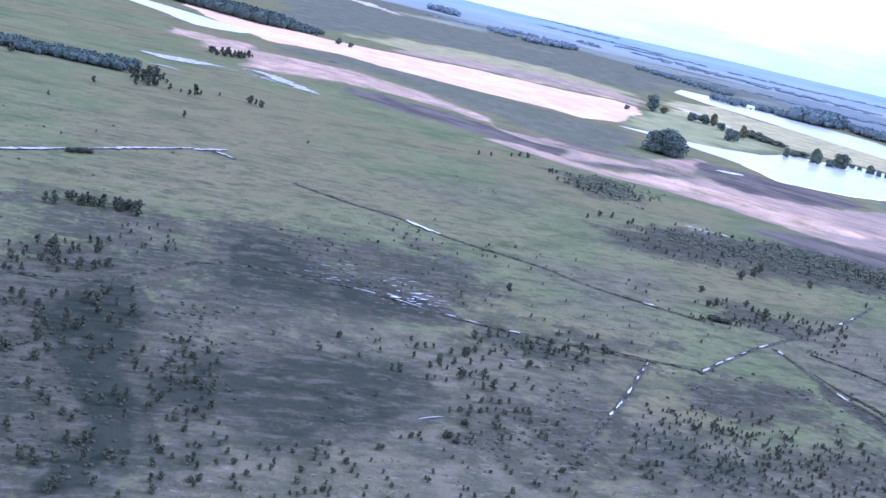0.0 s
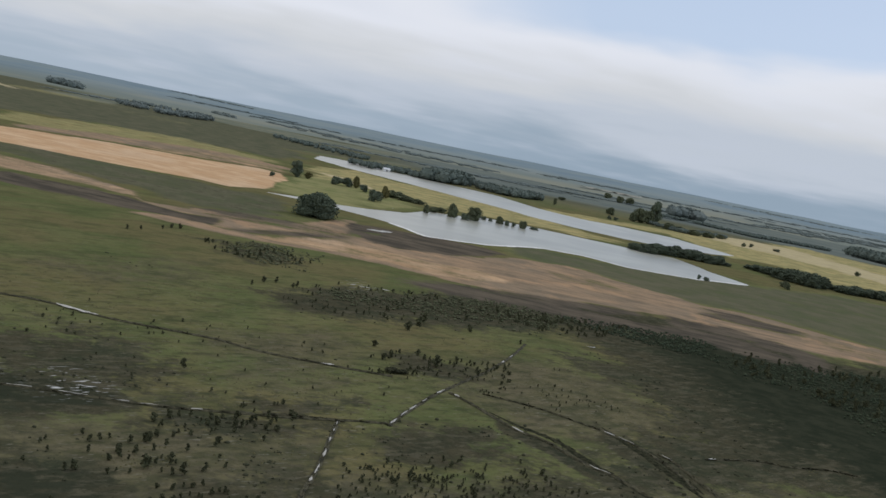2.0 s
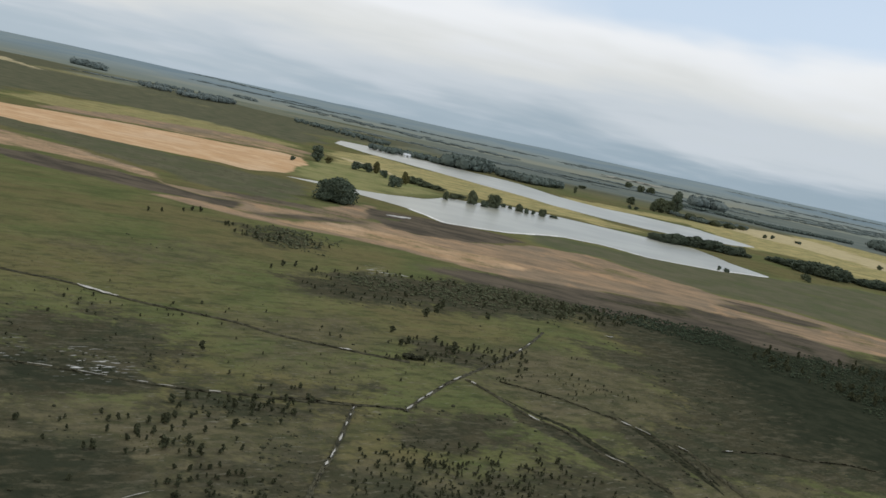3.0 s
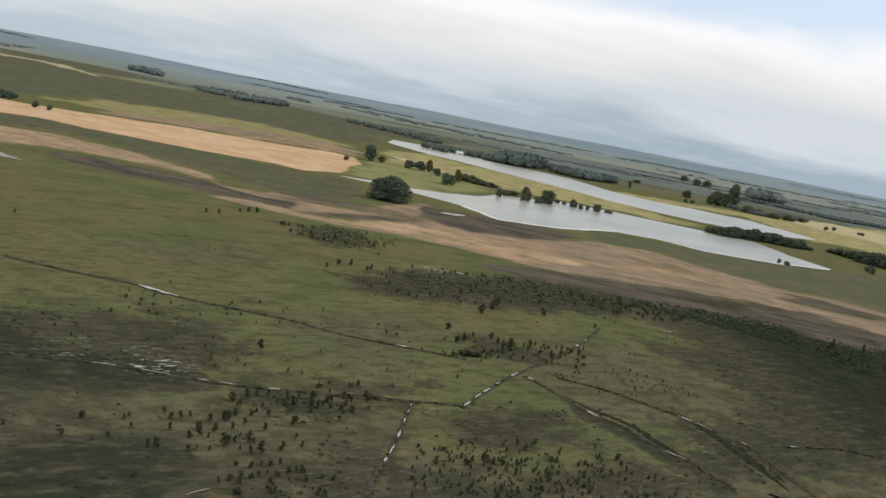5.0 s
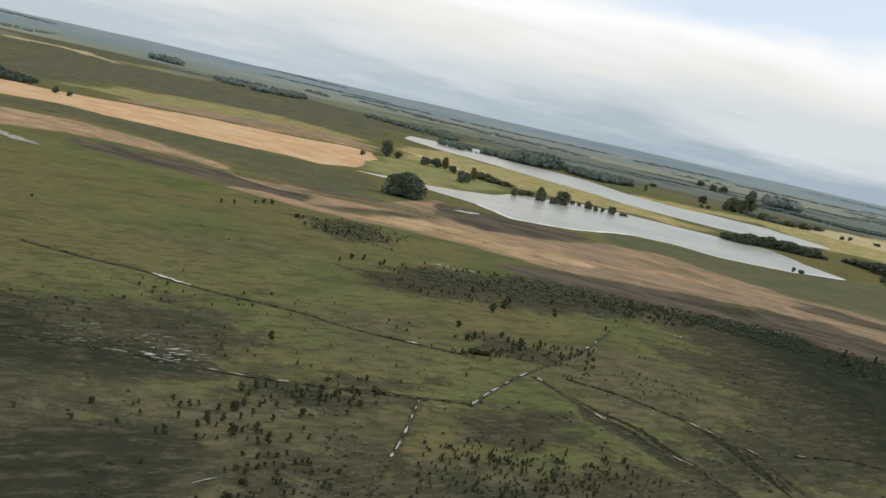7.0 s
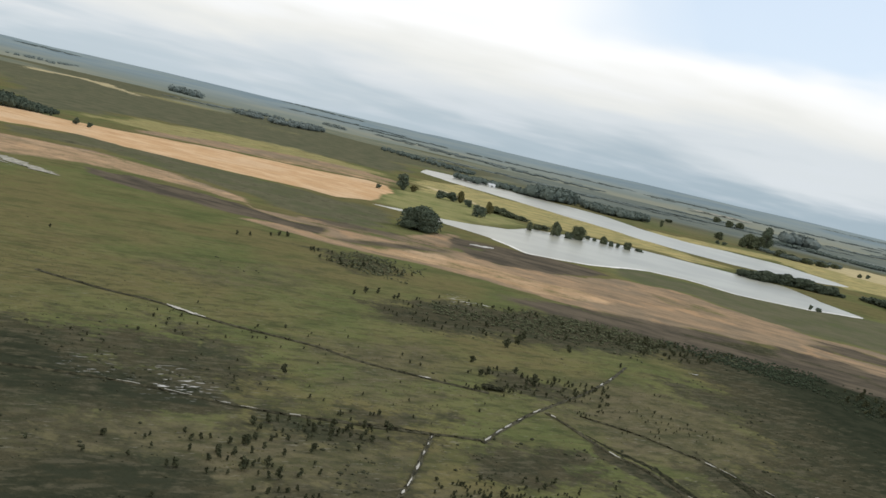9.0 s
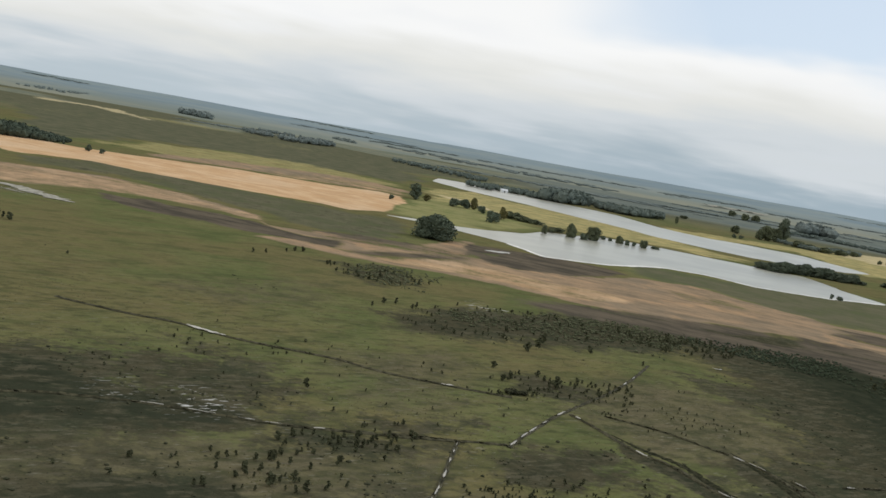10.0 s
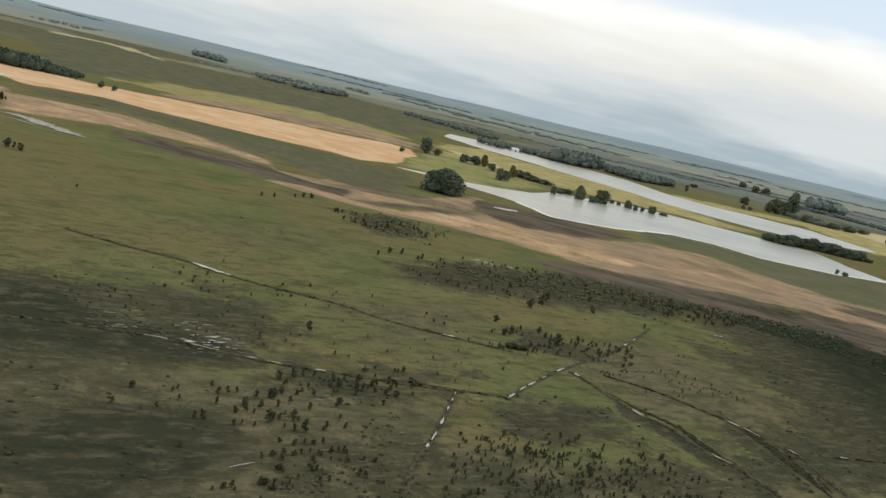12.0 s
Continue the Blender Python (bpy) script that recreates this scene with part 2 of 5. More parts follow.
    c = n.mix(rough(soil[2], 0.3, 0.7, 0.5, 0.5, 0.7), c, stubble)
    c = n.mix(rough(soil[0], 0.3, 0.7, 0.3, 0.3, 0.5), c, sand)
    c = n.mix(n.math("MULTIPLY", far[2], n.ramp(fleck, 0.59, 0.65)), c, (0.46, 0.45, 0.42))
    c = n.mix(n.math("MULTIPLY", n.math("MULTIPLY", n.ramp(fleck, 0.61, 0.68), 0.5), near), c, (0.195, 0.180, 0.135))
    n.bump(n.math("ADD", small, tiny), 0.9, 0.3)
    return n.done(c, 1.0, 0.0)


def leaf_material(name, dark, light, blotch=0.8):
    n = Nodes(name)
    where = n.place()
    info = n.tree.nodes.new("ShaderNodeObjectInfo")
    geo = n.tree.nodes.new("ShaderNodeNewGeometry")
    c = n.mix(n.ramp(n.noise(blotch, where, 3), 0.35, 0.65), dark, light)
    c = n.mix(n.math("MULTIPLY", geo.outputs["Random Per Island"], 0.6), c, light)
    c = n.mix(n.math("MULTIPLY", info.outputs["Random"], 0.4), c, dark)
    return n.done(c, 0.95, 0.05)


def plain_material(name, a, b, metres, rough=0.9, gloss=0.2, bump=0.0):
    n = Nodes(name)
    where = n.place()
    v = n.noise(metres, where, 5, 0.6)
    if bump:
        n.bump(v, 0.6, bump)
    return n.done(n.mix(n.ramp(v, 0.35, 0.65), a, b), rough, gloss)


def water_material(name, tint, rough, ripple):
    n = Nodes(name)
    where = n.place((1, 1, 1))
    n.bump(n.noise(1.6, where, 3), ripple, 0.05)
    stain = n.noise(60, where, 4)
    n.put(n.bsdf.inputs["IOR"], 1.33)
    return n.done(n.mix(n.ramp(stain, 0.35, 0.65), tint, tuple(v * 0.75 for v in tint)), rough, 0.5)


GROUND = ground_material()
LEAF_DARK = leaf_material("dark_foliage", (0.080, 0.102, 0.070), (0.142, 0.165, 0.112))
LEAF_GREEN = leaf_material("green_foliage", (0.092, 0.108, 0.064), (0.152, 0.165, 0.096))
LEAF_OLIVE = leaf_material("olive_foliage", (0.120, 0.110, 0.046), (0.190, 0.172, 0.075))
LEAF_HEATH = leaf_material("heath_foliage", (0.052, 0.058, 0.032), (0.104, 0.104, 0.056), 0.4)
# woods beyond the river: haze put into the leaf colour, lighter and greyer
LEAF_WOOD_HAZE = leaf_material("hazed_woodland_foliage", (0.112, 0.138, 0.120), (0.138, 0.162, 0.136), 14.0)
CUSHION = leaf_material("heather_cushion", (0.036, 0.040, 0.023), (0.066, 0.064, 0.038), 0.5)
GROVE = leaf_material("grove_foliage", (0.058, 0.074, 0.054), (0.086, 0.104, 0.074), 4.0)
SCRUB = leaf_material("scrub_foliage", (0.074, 0.084, 0.046), (0.124, 0.126, 0.072), 1.5)
SCRUB_DEEP = leaf_material("deep_scrub_foliage", (0.036, 0.048, 0.030), (0.066, 0.080, 0.046), 1.5)
# farthest trees: leaf colour paled to blue-grey as painted haze
LEAF_FAR_HAZE = leaf_material("far_forest", (0.150, 0.178, 0.166), (0.176, 0.202, 0.184), 60.0)
GRASS_BLADE = leaf_material("tussock_grass", (0.080, 0.078, 0.034), (0.125, 0.112, 0.058), 3.0)
BARK = plain_material("bark", (0.055, 0.042, 0.030), (0.115, 0.090, 0.065), 0.4)
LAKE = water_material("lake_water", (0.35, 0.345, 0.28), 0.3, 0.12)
# ditch water: bright sky reflection put into a pale base colour
SKY_PALE_WATER = water_material("sky_pale_ditch_water", (0.44, 0.415, 0.35), 0.35, 0.2)
DRAIN_WATER = plain_material("black_drain_water", (0.008, 0.008, 0.007), (0.020, 0.018, 0.014), 1.0, 1.0, 0.0)
# matt pools: their paleness is all base colour, nothing is mirrored
SHALLOWS = plain_material("pale_matt_water", (0.23, 0.22, 0.18), (0.40, 0.38, 0.32), 2.5, 1.0, 0.0)
RUT = plain_material("worn_wet_tufts", (0.014, 0.016, 0.010), (0.048, 0.047, 0.028), 0.8, 1.0, 0.0, bump=0.1)
DITCH = plain_material("ditch_rushes", (0.028, 0.027, 0.014), (0.085, 0.078, 0.044), 1.1, bump=0.1)
SPOIL = plain_material("pale_spoil", (0.20, 0.165, 0.12), (0.34, 0.29, 0.21), 0.5, 1.0, 0.0)
PALE_EDGE = plain_material("pale_shore_edge", (0.68, 0.66, 0.61), (0.80, 0.78, 0.73), 6.0)
WALL = plain_material("white_render", (0.70, 0.70, 0.68), (0.80, 0.80, 0.78), 2.0)
ROOF = plain_material("grey_sheet_roof", (0.55, 0.56, 0.56), (0.68, 0.69, 0.70), 3.0, 0.5, 0.4)
DARK_WALL = plain_material("dark_board", (0.05, 0.05, 0.05), (0.09, 0.085, 0.08), 2.0)


def backdrop_material():
    n = Nodes("hazed_distant_land")
    where = n.place()
    v, w = n.noise(620, where, 6, 0.6), n.noise(210, where, 6, 0.62)
    xyz = n.tree.nodes.new("ShaderNodeSeparateXYZ")
    n.tree.links.new(where, xyz.inputs[0])
    # painted haze: the colour turns bluer with height
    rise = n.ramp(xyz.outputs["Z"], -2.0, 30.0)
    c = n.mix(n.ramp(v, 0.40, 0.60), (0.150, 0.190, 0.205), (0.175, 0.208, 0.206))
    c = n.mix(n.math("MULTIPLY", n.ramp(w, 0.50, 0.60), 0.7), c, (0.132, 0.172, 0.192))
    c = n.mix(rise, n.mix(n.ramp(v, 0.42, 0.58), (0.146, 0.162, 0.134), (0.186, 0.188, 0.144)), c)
    # faint glow stands in for light scattered by the haze
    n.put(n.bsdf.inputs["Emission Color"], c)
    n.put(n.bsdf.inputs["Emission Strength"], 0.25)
    return n.done(c, 1.0, 0.0)


BACKDROP = backdrop_material()


# ---------------------------------------------------------------- helpers for shapes
def part(name, mesh, material, parent=None, label=""):
    if isinstance(mesh, bmesh.types.BMesh):
        bm, mesh = mesh, bpy.data.meshes.new(name)
        bm.to_mesh(mesh)
        bm.free()
    mesh.materials.append(material)
    ob = new(name, mesh)
    if parent is not None:
        ob.parent = parent
    if label:
        tagged(ob, label)
    return ob


def mesh_of(name, verts, faces, smooth=False):
    me = bpy.data.meshes.new(name)
    me.from_pydata([tuple(map(float, v)) for v in verts], [], [tuple(map(int, f)) for f in faces])
    if smooth:
        me.shade_smooth()
    return me


def lattice(x, y, seed):
    """Repeatable random numbers on whole-number points."""
    v = np.sin(x * 127.1 + y * 311.7 + seed * 74.7) * 43758.5453
    return v - np.floor(v)


def value_noise(x, y, metres, seed):
    x, y = x / metres, y / metres
    ix, iy = np.floor(x), np.floor(y)
    fx, fy = x - ix, y - iy
    fx, fy = fx * fx * (3 - 2 * fx), fy * fy * (3 - 2 * fy)
    a, b = lattice(ix, iy, seed), lattice(ix + 1, iy, seed)
    c, d = lattice(ix, iy + 1, seed), lattice(ix + 1, iy + 1, seed)
    return (a * (1 - fx) + b * fx) * (1 - fy) + (c * (1 - fx) + d * fx) * fy - 0.5


def inside_by(poly, x, y):
    """Metres by which points lie inside an outline (negative outside)."""
    p = np.array(poly, float)
    near = (x > p[:, 0].min() - 90) & (x < p[:, 0].max() + 90) & (y > p[:, 1].min() - 90) & (y < p[:, 1].max() + 90)
    if near.size > 50 and near.sum() < near.size:
        out = np.full(x.shape, -90.0)
        if near.any():
            out[near] = inside_by(poly, x[near], y[near])
        return out
    q = np.roll(p, -1, axis=0)
    best = np.full(x.shape, 1e12)
    inside = np.zeros(x.shape, bool)
    for (ax, ay), (bx, by) in zip(p, q):
        ex, ey = bx - ax, by - ay
        t = np.clip(((x - ax) * ex + (y - ay) * ey) / (ex * ex + ey * ey + 1e-9), 0, 1)
        best = np.minimum(best, (x - ax - t * ex) ** 2 + (y - ay - t * ey) ** 2)
        if ay != by:
            inside ^= ((ay > y) != (by > y)) & (x < (bx - ax) * (y - ay) / (by - ay) + ax)
    return np.where(inside, 1, -1) * np.sqrt(best)


def along(points, step=2.0):
    """A smooth line through control points, at even steps."""
    p = [Vector((*q, 0)) for q in points]
    p = [2 * p[0] - p[1], *p, 2 * p[-1] - p[-2]]
    out = []
    for a, b, c, d in zip(p, p[1:], p[2:], p[3:]):
        n = max(1, round((c - b).length / step))
        for k in range(n):
            t = k / n
            out.append(0.5 * (2 * b + (c - a) * t + (2 * a - 5 * b + 4 * c - d) * t * t + (3 * b - a - 3 * c + d) * t ** 3))
    return out + [p[-2]]


# ---------------------------------------------------------------- ground
LAKE_SHORE = [(-34, 588), (-10, 583), (12, 569), (25, 557), (41, 540), (52, 520), (60, 500), (77, 509), (94, 519), (109, 532), (135, 561), (163, 560), (185, 541), (213, 544), (234, 545), (281, 582), (272, 628), (271, 689), (244, 697), (204, 713), (172, 726), (128, 730), (100, 694), (69, 679), (81, 688), (58, 631), (30, 606), (12, 597), (-10, 600)]
RIVER_SHORE = [(-13, 1221), (26, 1130), (70, 1070), (111, 1015), (141, 963), (174, 918), (201, 859), (234, 825), (270, 808), (305, 806), (361, 831), (400, 869), (400, 897), (390, 928), (380, 980), (360, 991), (328, 1010), (282, 1001), (243, 1052), (219, 1172), (168, 1222), (120, 1263), (83, 1297), (37, 1347), (-7, 1339)]
POND_SHORE = [(-400, 620), (-358, 592), (-328, 572), (-301, 554), (-286, 558), (-276, 575), (-277, 601), (-309, 614), (-343, 628), (-373, 640), (-409, 657)]
